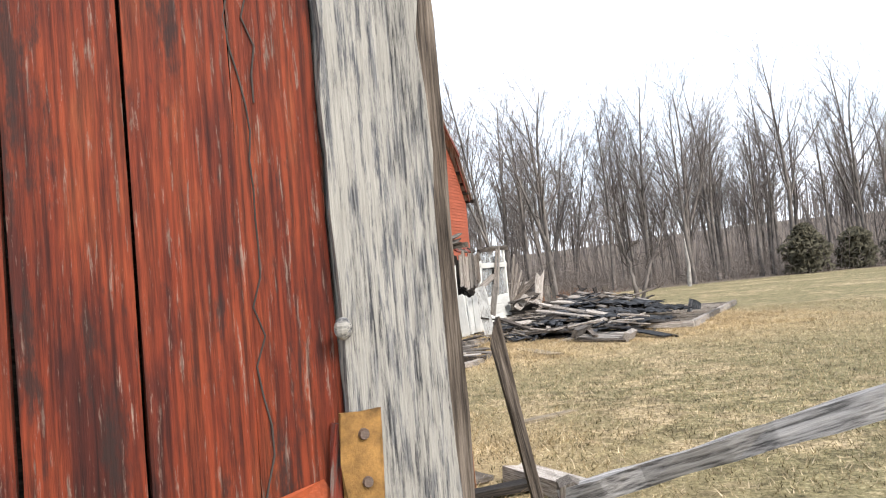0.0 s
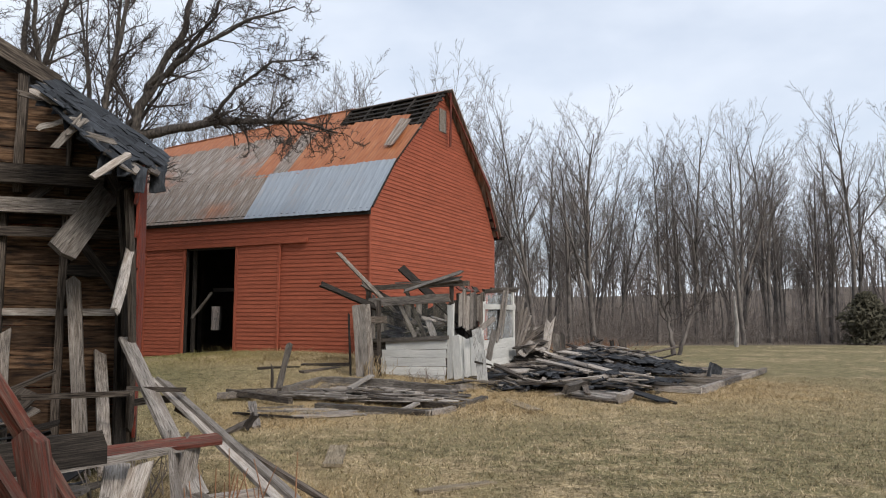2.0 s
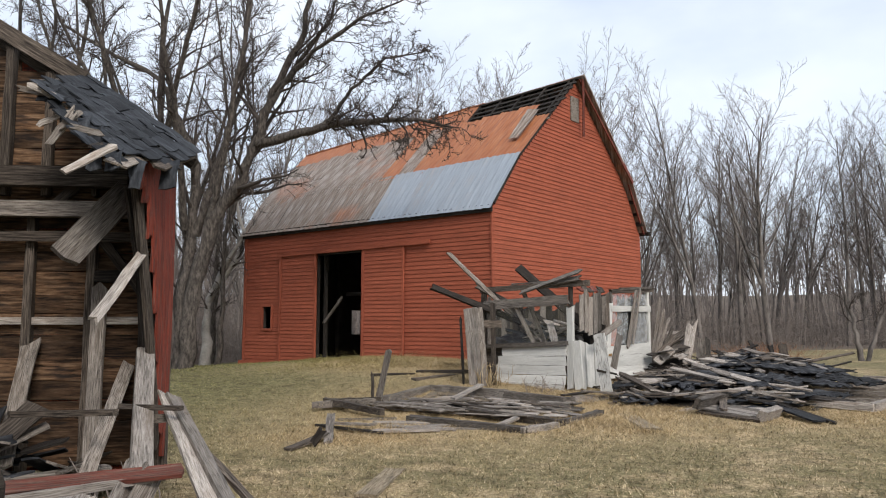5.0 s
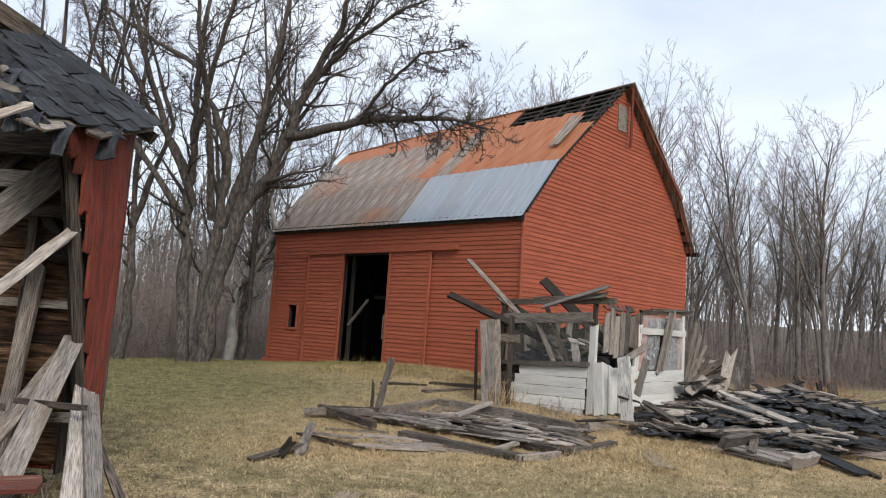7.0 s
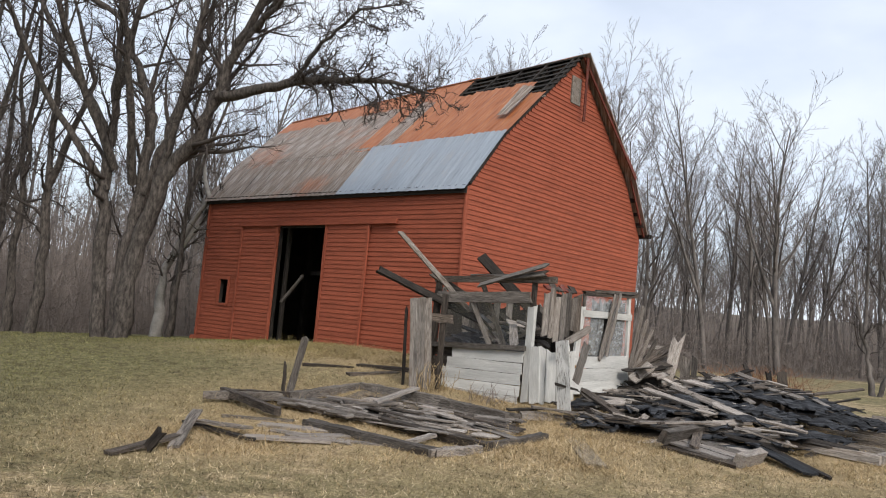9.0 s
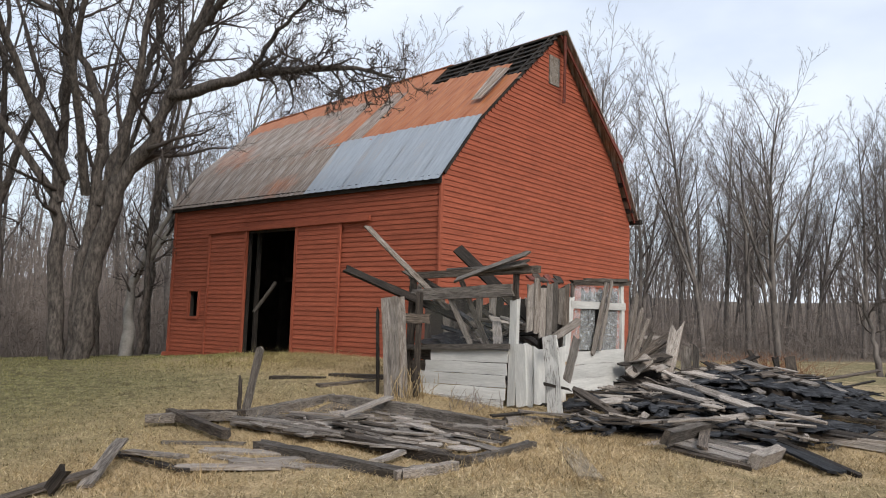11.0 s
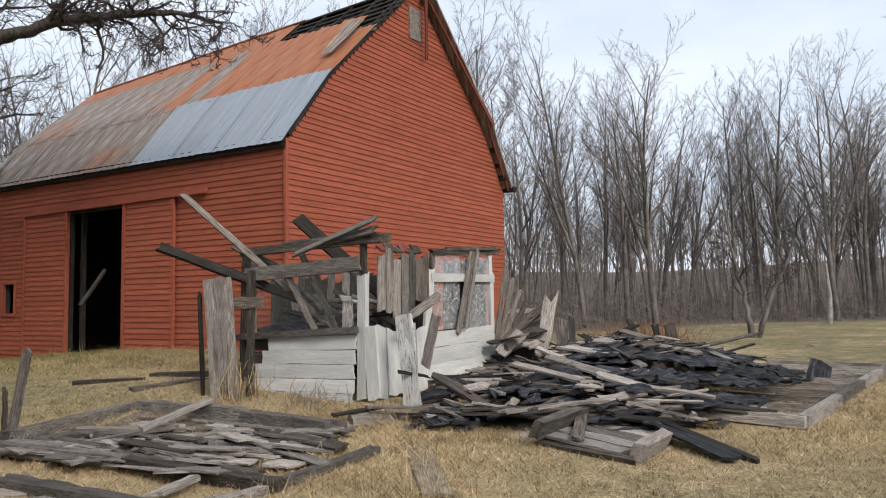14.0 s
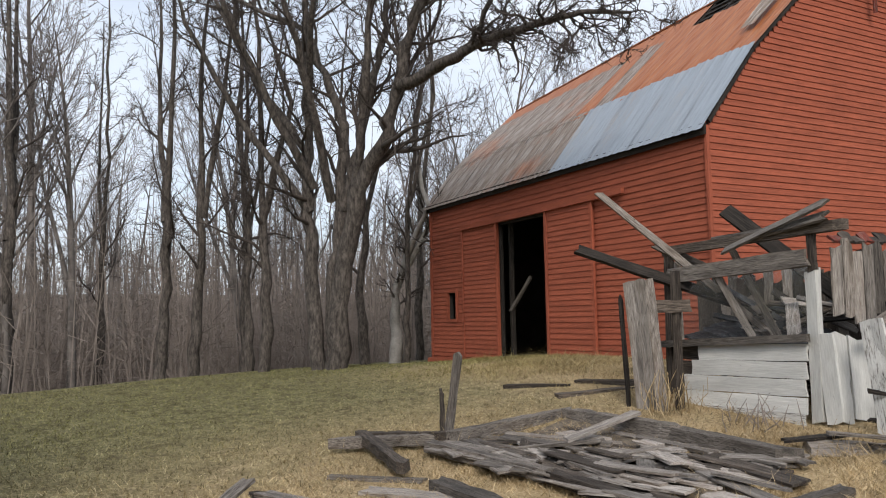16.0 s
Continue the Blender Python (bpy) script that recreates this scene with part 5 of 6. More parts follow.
inner = (
    ((-1.87, 16.89, 0.32), (-1.64, 18.0, 0.5), 0.14, PALE), ((-2.21, 16.71, 0.24), (-0.85, 16.32, 0.24), 0.14, BROWN), ((-2.0, 16.36, 0.22), (-0.75, 15.82, 0.2), 0.16, BROWN), ((-1.12, 16.45, 0.24), (-0.82, 17.78, 0.26), 0.22, PALE),
    ((-2.91, 17.55, 0.24), (-2.2, 18.1, 0.25), 0.14, GREY), ((-2.98, 16.9, 0.24), (-2.0, 17.7, 0.25), 0.14, GREY), ((-1.36, 14.43, 0.1), (-0.6, 14.6, 0.1), 0.16, PALE), ((-2.2, 14.4, 0.1), (-1.0, 14.35, 0.1), 0.16, GREY),
    ((-0.4, 14.8, 0.16), (-0.25, 15.15, 0.22), 0.12, PALE), ((-1.04, 15.69, 0.2), (-0.1, 16.4, 0.2), 0.12, GREY), ((-2.3, 12.66, 0.1), (-2.7, 13.54, 0.36), 0.12, GREY), ((-2.5, 11.95, 0.1), (-2.45, 12.9, 0.17), 0.12, BROWN),
    ((-3.08, 13.9, 0.14), (-1.87, 13.52, 0.13), 0.14, ROTTEN_SHADED), ((-2.05, 13.58, 0.14), (-1.2, 14.2, 0.12), 0.14, PALE), ((-2.83, 13.77, 0.2), (-2.13, 13.8, 0.2), 0.18, GREY), ((-1.78, 14.16, 0.12), (-1.0, 15.0, 0.12), 0.18, PALE),
    ((-2.5, 14.6, 0.12), (-1.6, 14.9, 0.12), 0.2, PALE), ((-3.2, 14.8, 0.12), (-2.3, 15.2, 0.13), 0.16, GREY), ((-2.9, 17.2, 0.26), (-1.5, 17.3, 0.26), 0.16, GREY), ((-0.7, 16.9, 0.24), (0.5, 16.6, 0.2), 0.15, PALE),
    ((-0.4, 17.2, 0.22), (-0.9, 16.1, 0.22), 0.12, GREY), ((-2.4, 16.3, 0.24), (-1.6, 17.2, 0.3), 0.12, GREY), ((-1.5, 15.9, 0.24), (0.2, 15.5, 0.2), 0.1, BROWN),
)
for p0, p1, w, mt in inner:
    loose("deck_board", p0, p1, w, 0.035, mt, (R.uniform(-0.1, 0.1), R.uniform(-0.1, 0.1), 1), {PALE: "bleached floor board lying loose in the frame", BROWN: "dark mossy floor board in the frame", ROTTEN_SHADED: "black rotten board lying in the grass"}.get(mt, "grey floor board lying loose in the frame"), "boards of the old floor", ragged=0.05)
for i in range(115):
    x, y = R.uniform(-2.7, 0.3), R.uniform(15.4, 17.9)
    ang = R.gauss(2.82, 0.2) if R.random() < 0.8 else R.uniform(0, 3.1)
    d = Vector((math.cos(ang), math.sin(ang), R.uniform(-0.04, 0.04))) * R.uniform(0.15, 0.65)
    c = Vector((x, y + 0.1 - 0.27 * (x + 1.2), 0.2 + R.uniform(0, 0.09)))
    loose("deck_board", c - d, c + d, R.uniform(0.09, 0.24), 0.022, R.choice((GREY, GREY, PALE, PALE, PALE, BROWN)), (R.uniform(-0.15, 0.15), R.uniform(-0.15, 0.15), 1), "short broken floor board in the frame", "boards of the old floor", ragged=0.05, segs=3)
# dark sheet just above the ground, painting the shade between the floor boards
soil = []
for j in range(14):
    for i in range(14):
        x, y = -2.95 + 3.3 * i / 13, 15.75 + 2.35 * j / 13
        y -= 0.27 * (x + 1.2)
        e = min(i, j, 13 - i, 13 - j)
        soil.append((x, y, ground_z(x, y) + (0.015 + 0.012 * noise.noise((x * 3, y * 3, 5)) if e else -0.06)))
tagged(raw("rotted_floor", soil, [(j * 14 + i, j * 14 + i + 1, (j + 1) * 14 + i + 1, (j + 1) * 14 + i) for j in range(13) for i in range(13)], plain("board_gap_shade", (0.125, 0.1, 0.074), 0.95, var=0.7, scale=7)), "dark sheet painting the shade between the old floor boards", "soil", kind="stuff")
loose("stake", (-3.28, 16.6, 0.2), (-3.02, 16.52, 1.2), 0.13, 0.03, GREY, (-0.2, -1, 0), "splintered grey stake standing upright in the frame", "stakes", ragged=0.12)
loose("stake", (-3.4, 16.65, 0.2), (-3.42, 16.68, 0.78), 0.045, 0.04, BROWN, (-0.2, -1, 0), "thin dark stake standing upright in the frame", "stakes", ragged=0.04)
loose("stub", (-2.35, 12.28, 0.1), (-2.2, 12.32, 0.32), 0.1, 0.05, ROTTEN_SHADED, (0, -1, 0), "dark splintered stub in the grass", "stakes")
loose("board_walk", (0.96, 18.06, 0.155), (1.86, 15.18, 0.135), 0.26, 0.03, BURIED, UP, "half-buried pale plank lying flat in dead grass", "planks on the lawn")
loose("lone_plank", (0.68, 8.58, 0.1), (1.32, 9.12, 0.09), 0.13, 0.03, BURIED, UP, "pale plank lying alone on the lawn", "planks on the lawn")
loose("lone_plank", (-0.42, 9.74, 0.1), (-0.69, 11.15, 0.085), 0.22, 0.03, BURIED, UP, "pale plank lying alone on the lawn", "planks on the lawn")
for p0, p1, w in (((-5.4, 20.8, 0.55), (-3.3, 20.7, 0.56), 0.2), ((-3.6, 19.3, 0.46), (-2.9, 20.3, 0.52), 0.22), ((-4.75, 19.7, 0.52), (-3.9, 20.1, 0.53), 0.15), ((-4.9, 21.6, 0.63), (-3.0, 21.3, 0.6), 0.2), ((-3.9, 20.4, 0.58), (-2.7, 20.5, 0.6), 0.25)):
    loose("dark_board", p0, p1, w, 0.08, BROWN, UP, "dark board half hidden in dead grass by the barn", "planks on the lawn", ragged=0.06)

# ---- debris pile with black roofing ----
G3 = "boards of the debris pile"


def pile_z(x, y):
    a = 0.62 * math.exp(-((x - 3.9) / 2.2) ** 2 - ((y - 22.6) / 3.0) ** 2)
    b = 0.3 * math.exp(-((x - 3.2) / 1.9) ** 2 - ((y - 19.2) / 1.5) ** 2)
    return ground_z(x, y) + max(a, b)


for p0, p1, w, th, mt in (
    ((2.5, 17.2, 0.34), (3.27, 19.06, 0.38), 0.1, 0.2, GREY), ((3.49, 16.71, 0.22), (3.82, 17.5, 0.24), 0.12, 0.18, PALE), ((3.25, 19.1, 0.42), (4.38, 16.85, 0.16), 0.24, 0.03, SHINGLE), ((3.4, 18.7, 0.4), (4.6, 16.95, 0.13), 0.1, 0.05, ROTTEN_SHADED),
    ((1.27, 18.41, 0.3), (2.95, 18.87, 0.4), 0.3, 0.03, SHINGLE), ((2.58, 17.5, 0.25), (3.4, 16.85, 0.2), 0.24, 0.03, PALE), ((2.72, 17.75, 0.26), (3.52, 17.08, 0.21), 0.24, 0.03, PALE), ((2.85, 18.02, 0.26), (3.66, 17.3, 0.21), 0.26, 0.03, GREY), ((2.98, 18.3, 0.27), (3.78, 17.55, 0.22), 0.24, 0.03, PALE), ((3.1, 18.6, 0.28), (3.9, 17.8, 0.22), 0.26, 0.03, GREY), ((2.52, 17.42, 0.16), (3.45, 16.68, 0.14), 0.1, 0.1, BROWN), ((4.1, 18.61, 0.12), (4.24, 18.49, 0.36), 0.14, 0.04, PALE),
    ((3.69, 19.64, 0.25), (5.33, 20.16, 0.2), 0.12, 0.05, PALE), ((1.0, 19.2, 0.72), (1.92, 18.4, 0.34), 0.2, 0.04, BROWN), ((4.5, 18.62, 0.14), (4.74, 19.4, 0.14), 0.1, 0.08, GREY), ((0.61, 18.95, 0.2), (1.3, 19.14, 0.3), 0.14, 0.04, GREY),
    ((0.2, 18.0, 0.25), (0.9, 18.6, 0.2), 0.24, 0.12, GREY), ((0.9, 18.7, 0.22), (1.8, 18.9, 0.24), 0.2, 0.14, GREY), ((0.01, 17.91, 0.35), (0.5, 18.55, 0.38), 0.14, 0.03, ROTTEN_SHADED), ((3.5, 24.5, 1.0), (4.6, 22.6, 0.6), 0.16, 0.03, PALE),
    ((4.4, 25.0, 0.6), (4.3, 25.1, 1.15), 0.16, 0.04, ROTTEN_SHADED), ((5.3, 25.4, 0.5), (6.3, 25.8, 0.75), 0.1, 0.03, ROTTEN_SHADED), ((2.0, 17.6, 0.14), (2.7, 18.2, 0.2), 0.2, 0.03, PALE), ((0.4, 18.2, 0.42), (1.4, 18.6, 0.36), 0.1, 0.03, GREY),
):
    loose("debris_board", p0, p1, w, th, mt, UP if th < 0.1 else (0.2, -0.6, 1), "torn black roofing strip on the debris pile" if mt is SHINGLE else ("dark rotten board on the debris pile" if mt in (ROTTEN_SHADED, BROWN) else "pale weathered board on the debris pile"), G3, ragged=0.06)
made = 0
while made < 440:
    x, y = R.uniform(0.9, 7.4), R.uniform(17.9, 26.5)
    line = (x - 0.43 * (y - 19.3) - 5.0)
    if line > (-0.2 if y < 19.3 else -2.0) or x < 0.5 + 0.33 * max(0, y - 19.5) or (y < 18.6 and x > 4.0):
        continue
    made += 1
    tar = R.random() < (0.42 if x > 2.8 else 0.22)
    ang = R.gauss(-0.25, 0.5) if R.random() < 0.55 else R.uniform(0, math.pi)
    l = (R.uniform(0.1, 0.42) if R.random() < 0.75 else R.uniform(0.4, 0.85)) if not tar else R.uniform(0.12, 0.5)
    z = pile_z(x, y) + R.uniform(-0.14, 0.14)
    dx, dy = math.cos(ang) * l, math.sin(ang) * l
    z0, z1 = max(pile_z(x - dx, y - dy) - 0.03, 0.12) + R.uniform(0, 0.1), max(pile_z(x + dx, y + dy) - 0.03, 0.12) + R.uniform(0, 0.1)
    z0, z1 = z0 + R.uniform(-0.12, 0.22), z1 + R.uniform(-0.12, 0.22)
    mt = SHINGLE if tar else R.choice((GREY, GREY, GREY, PALE, BROWN, BROWN, ROTTEN_SHADED))
    loose("roofing_strip" if tar else "debris_board", (x - dx, y - dy, z0 * 0.5 + z * 0.5), (x + dx, y + dy, z1 * 0.5 + z * 0.5), R.uniform(0.1, 0.3) if tar else R.uniform(0.035, 0.15), 0.014 if tar else 0.03, mt,
          (R.uniform(-0.35, 0.35), R.uniform(-0.5, 0.2), 1), "torn black roofing strip on the debris pile" if tar else ("dark rotten board on the debris pile" if mt in (ROTTEN_SHADED, BROWN) else "weathered grey board on the debris pile"), G3, ragged=0.14 if tar else 0.06, bow=R.uniform(-0.08, 0.06) if tar else R.uniform(-0.02, 0.02), segs=8 if tar else 4, wear=0.03 if tar else 0.007)


def roofing_sheet(x, y, length, width, turn, seed):
    """A torn sheet of shingled roofing draped over the pile."""
    rng = random.Random(seed)
    n, k = 24, 9
    ca, sa = math.cos(turn), math.sin(turn)
    lift = rng.uniform(0.0, 0.11)
    top = []
    for j in range(k + 1):
        for i in range(n + 1):
            a = (i / n - 0.5) * length + (rng.uniform(-0.16, 0.16) if i in (0, n) else 0) + (0.02 if j % 2 else -0.02)
            b = (j / k - 0.5) * width + (rng.uniform(-0.12, 0.12) if j in (0, k) else rng.uniform(-0.015, 0.015))
            px, py = x + a * ca - b * sa, y + a * sa + b * ca
            z = pile_z(px, py) * 0.6 + pile_z(x, y) * 0.4 + lift + 0.07 * noise.noise((px * 2.1, py * 2.1, seed)) + 0.05 * noise.noise((px * 6.5, py * 6.5, seed)) + (0.022 if j % 2 else 0) + rng.uniform(-0.012, 0.012)
            top.append((px - x, py - y, z))
    m = len(top)
    verts = top + [(a, b, z - 0.018) for a, b, z in top]
    faces = []
    for j in range(k):
        for i in range(n):
            a = j * (n + 1) + i
            faces.append((a, a + 1, a + n + 2, a + n + 1))
            faces.append((m + a, m + a + n + 1, m + a + n + 2, m + a + 1))
    rim = [i for i in range(n + 1)] + [(j + 1) * (n + 1) - 1 for j in range(1, k + 1)] + [k * (n + 1) + i for i in range(n - 1, -1, -1)] + [j * (n + 1) for j in range(k - 1, 0, -1)]
    for p, q in zip(rim, rim[1:] + rim[:1]):
        faces.append((p, m + p, m + q, q))
    ob = raw("roofing_sheet", verts, faces, SHINGLE, m=Matrix.Translation((x, y, 0)))
    return tagged(ob, "torn sheet of black shingled roofing draped on the pile", "roofing", G3)


for i, (x, y, l, w, t) in enumerate(((3.2, 19.7, 1.9, 0.55, -0.2), (4.3, 20.3, 2.0, 0.6, -0.12), (3.9, 21.2, 2.3, 0.65, -0.25), (5.0, 21.6, 2.0, 0.6, -0.1), (4.4, 22.4, 2.2, 0.6, -0.3), (5.5, 22.9, 1.8, 0.6, -0.15), (3.6, 20.4, 1.7, 0.5, -0.35),
                                     (4.9, 23.6, 2.0, 0.6, -0.2), (2.4, 19.1, 1.3, 0.45, 0.1), (5.2, 20.9, 1.5, 0.5, -0.4), (1.9, 18.3, 1.5, 0.4, 0.2), (5.9, 24.2, 1.7, 0.5, -0.3), (4.5, 19.6, 1.4, 0.45, -0.1), (3.3, 22.2, 1.6, 0.5, 0.3))):
    roofing_sheet(x, y, l, w, t, 400 + i)
for p0, p1, w, mt in (((3.0, 23.2, 1.0), (4.3, 22.7, 0.8), 0.16, PALE), ((3.6, 24.2, 1.1), (4.9, 23.2, 0.75), 0.2, GREY), ((3.2, 24.0, 0.9), (3.9, 24.4, 1.2), 0.12, ROTTEN_SHADED), ((4.6, 24.6, 0.75), (4.55, 24.7, 1.2), 0.22, BROWN), ((5.1, 24.2, 0.8), (6.2, 24.9, 1.0), 0.08, BROWN),
                      ((2.6, 21.6, 0.95), (3.7, 21.2, 0.8), 0.18, PALE), ((2.4, 20.8, 0.85), (3.4, 20.2, 0.6), 0.2, GREY), ((3.9, 21.9, 0.98), (4.7, 21.5, 0.85), 0.15, PALE), ((3.1, 19.5, 0.72), (3.9, 19.2, 0.52), 0.18, PALE), ((2.0, 20.0, 0.8), (2.9, 19.6, 0.62), 0.14, PALE), ((4.0, 24.7, 0.8), (3.8, 24.9, 1.25), 0.1, ROTTEN_SHADED)):
    loose("debris_board", p0, p1, w, 0.035, mt, (0.1, -0.3, 1), "pale broken board lying across the black roofing" if mt is PALE else "dark splintered board jutting from the debris pile", G3, ragged=0.08)
for i in range(70):
    x = R.uniform(1.6, 5.2)
    y = R.uniform(18.6, 23.5)
    if x > 0.43 * (y - 19.3) + 4.2 or x < 0.5 + 0.33 * max(0, y - 19.5):
        continue
    ang = R.gauss(-0.2, 0.7)
    d = Vector((math.cos(ang), math.sin(ang), R.uniform(-0.25, 0.25))) * R.uniform(0.12, 0.38)
    c = Vector((x, y, pile_z(x, y) + R.uniform(0.06, 0.17)))
    loose("splintered_board", c - d, c + d, R.uniform(0.03, 0.11), 0.02, R.choice((GREY, PALE, PALE, BROWN, ROTTEN_SHADED, SHINGLE)), (R.uniform(-0.4, 0.4), R.uniform(-0.5, 0.2), 1), "short splintered board scattered over the debris pile", G3, ragged=0.06, segs=3)
mound = []
n = 26
faces = []
for j in range(n):
    for i in range(n):
        x, y = 0.6 + 6.4 * i / (n - 1), 17.9 + 8.6 * j / (n - 1)
        e = min(i, j, n - 1 - i, n - 1 - j)
        out = x - 0.43 * (y - 19.3) - 5.0 > -2.1 or (y < 19 and x > 4.2) or e == 0
        mound.append((x, y, (ground_z(x, y) - 0.1) if out else pile_z(x, y) - 0.1 + 0.05 * noise.noise((x * 3, y * 3, 1))))
faces = [(j * n + i, j * n + i + 1, (j + 1) * n + i + 1, (j + 1) * n + i) for j in range(n - 1) for i in range(n - 1)]
tagged(raw("rubble_mound", mound, faces, plain("rubble_dirt", (0.06, 0.05, 0.042), 0.95, var=0.6, scale=5)), "dark crumbled rubble under the fallen boards", "rubble", kind="stuff")

# floor joists of the fallen wing, open to the sky
wing = base("joist_frame", 6.5, 22.5, 0.1, "weathered open floor joists of a vanished wing", "floor frame")
RIM0, RIM1 = Vector((5.5, 18.85, 0.22)), Vector((9.42, 27.39, 0.22))
rd = (RIM1 - RIM0).normalized()
for i in range(4):
    plank("rim_joist", RIM0 + (RIM1 - RIM0) * (i / 4), RIM0 + (RIM1 - RIM0) * ((i + 1) / 4), 0.12, 0.16, GREY if i % 2 else PALE, UP, wing, ragged=0.03, wear=0.01)
for i in range(10):
    s = RIM0 + (RIM1 - RIM0) * ((i + 0.2) / 10)
    plank("joist", s, s + Vector((-rd.y, rd.x, 0)) * (2.1 + 0.5 * R.random()), 0.05, 0.13, R.choice((GREY, PALE, PALE)), UP, wing, ragged=0.03)
plank("end_joist", RIM0, RIM0 + Vector((-1.9, 0.85, 0.06)), 0.12, 0.14, PALE, UP, wing)
loose("roofing_scrap", (6.9, 23.6, 0.2), (7.0, 23.65, 0.55), 0.4, 0.02, SHINGLE, (0.2, -1, 0.2), "torn black roofing scrap standing on the joists", G3)


# ---- trees ----
def grow(out, rng, p, d, length, r, level, deepest, wander, rise, kids, steps):
    n = steps[level]
    pts, rad = [p.copy()], [r]
    for i in range(n):
        d = (d + Vector((rng.gauss(0, 1), rng.gauss(0, 1), rng.gauss(0, 1))) * wander + UP * rise).normalized()
        p = p + d * (length / n)
        pts.append(p.copy())
        rad.append(r * (1 - 0.78 * (i + 1) / n))
    out.append((pts, rad, level))
    if level < deepest:
        sprout(out, rng, pts, rad, length, level, deepest, wander, rise, kids, steps, 0.22 if level else 0.42)


def sprout(out, rng, pts, rad, length, level, deepest, wander, rise, kids, steps, start):
    n = len(pts) - 1
    for k in range(kids[level]):
        f = start + (1 - start) * (k + rng.random()) / kids[level]
        i = min(n - 1, int(f * n))
        q = pts[i].lerp(pts[i + 1], f * n - i)
        along = (pts[i + 1] - pts[i]).normalized()
        side = along.orthogonal().normalized()
        side.rotate(Matrix.Rotation(rng.uniform(0, 2 * math.pi), 3, along))
        open_ = rng.uniform(0.45, 1.0)
        d = along * math.cos(open_) + side * math.sin(open_)
        grow(out, rng, q, d, length * rng.uniform(0.32, 0.6) * (1.2 - 0.55 * f), max(0.011 if level < 2 else 0.0095, rad[i] * rng.uniform(0.34, 0.5)), level + 1, deepest, wander * 1.1, rise, kids, steps)


SIDES = (9, 6, 4, 3, 3)


def make_tree(name, branches, at, label, group="", split=1, bark=BARK, twig=TWIG):
    """A tree: trunk and limbs as one part, the finer crown as another."""
    tree = base(name, *at, label, "tree", group)
    v, f = tubes([b for b in branches if b[2] <= split], SIDES)
    raw("trunk", v, f, bark, tree, smooth=True)
    v, f = tubes([b for b in branches if b[2] > split], SIDES)
    raw("crown", v, f, twig, tree, smooth=True)
    return tree


def limb(out, pts, r0, r1, rng, kids=6, deepest=4, level=1, length=None, wander=0.16, rise=0.05):
    """A limb along given points, with random boughs from it."""
    raw_pts = [Vector(p) for p in pts]
    fine = []
    for a, b in zip(raw_pts, raw_pts[1:]):
        for k in range(5):
            fine.append(a.lerp(b, k / 5) + Vector((rng.gauss(0, 0.3), rng.gauss(0, 0.3), 0)) * (0.06 + r0 * 0.35))
    fine.append(raw_pts[-1])
    n = len(fine)
    rad = [(r0 + (r1 - r0) * i / (n - 1)) * (1 + rng.gauss(0, 0.07)) for i in range(n)]
    out.append((fine, rad, 0))
    total = sum((a - b).length for a, b in zip(fine, fine[1:]))
    kid = [kids, 8, 6, 4, 0]
    sprout(out, rng, fine, rad, length or total * 0.62, 0, deepest - 1, wander, rise, kid, [0, 6, 5, 4, 3], 0.3)


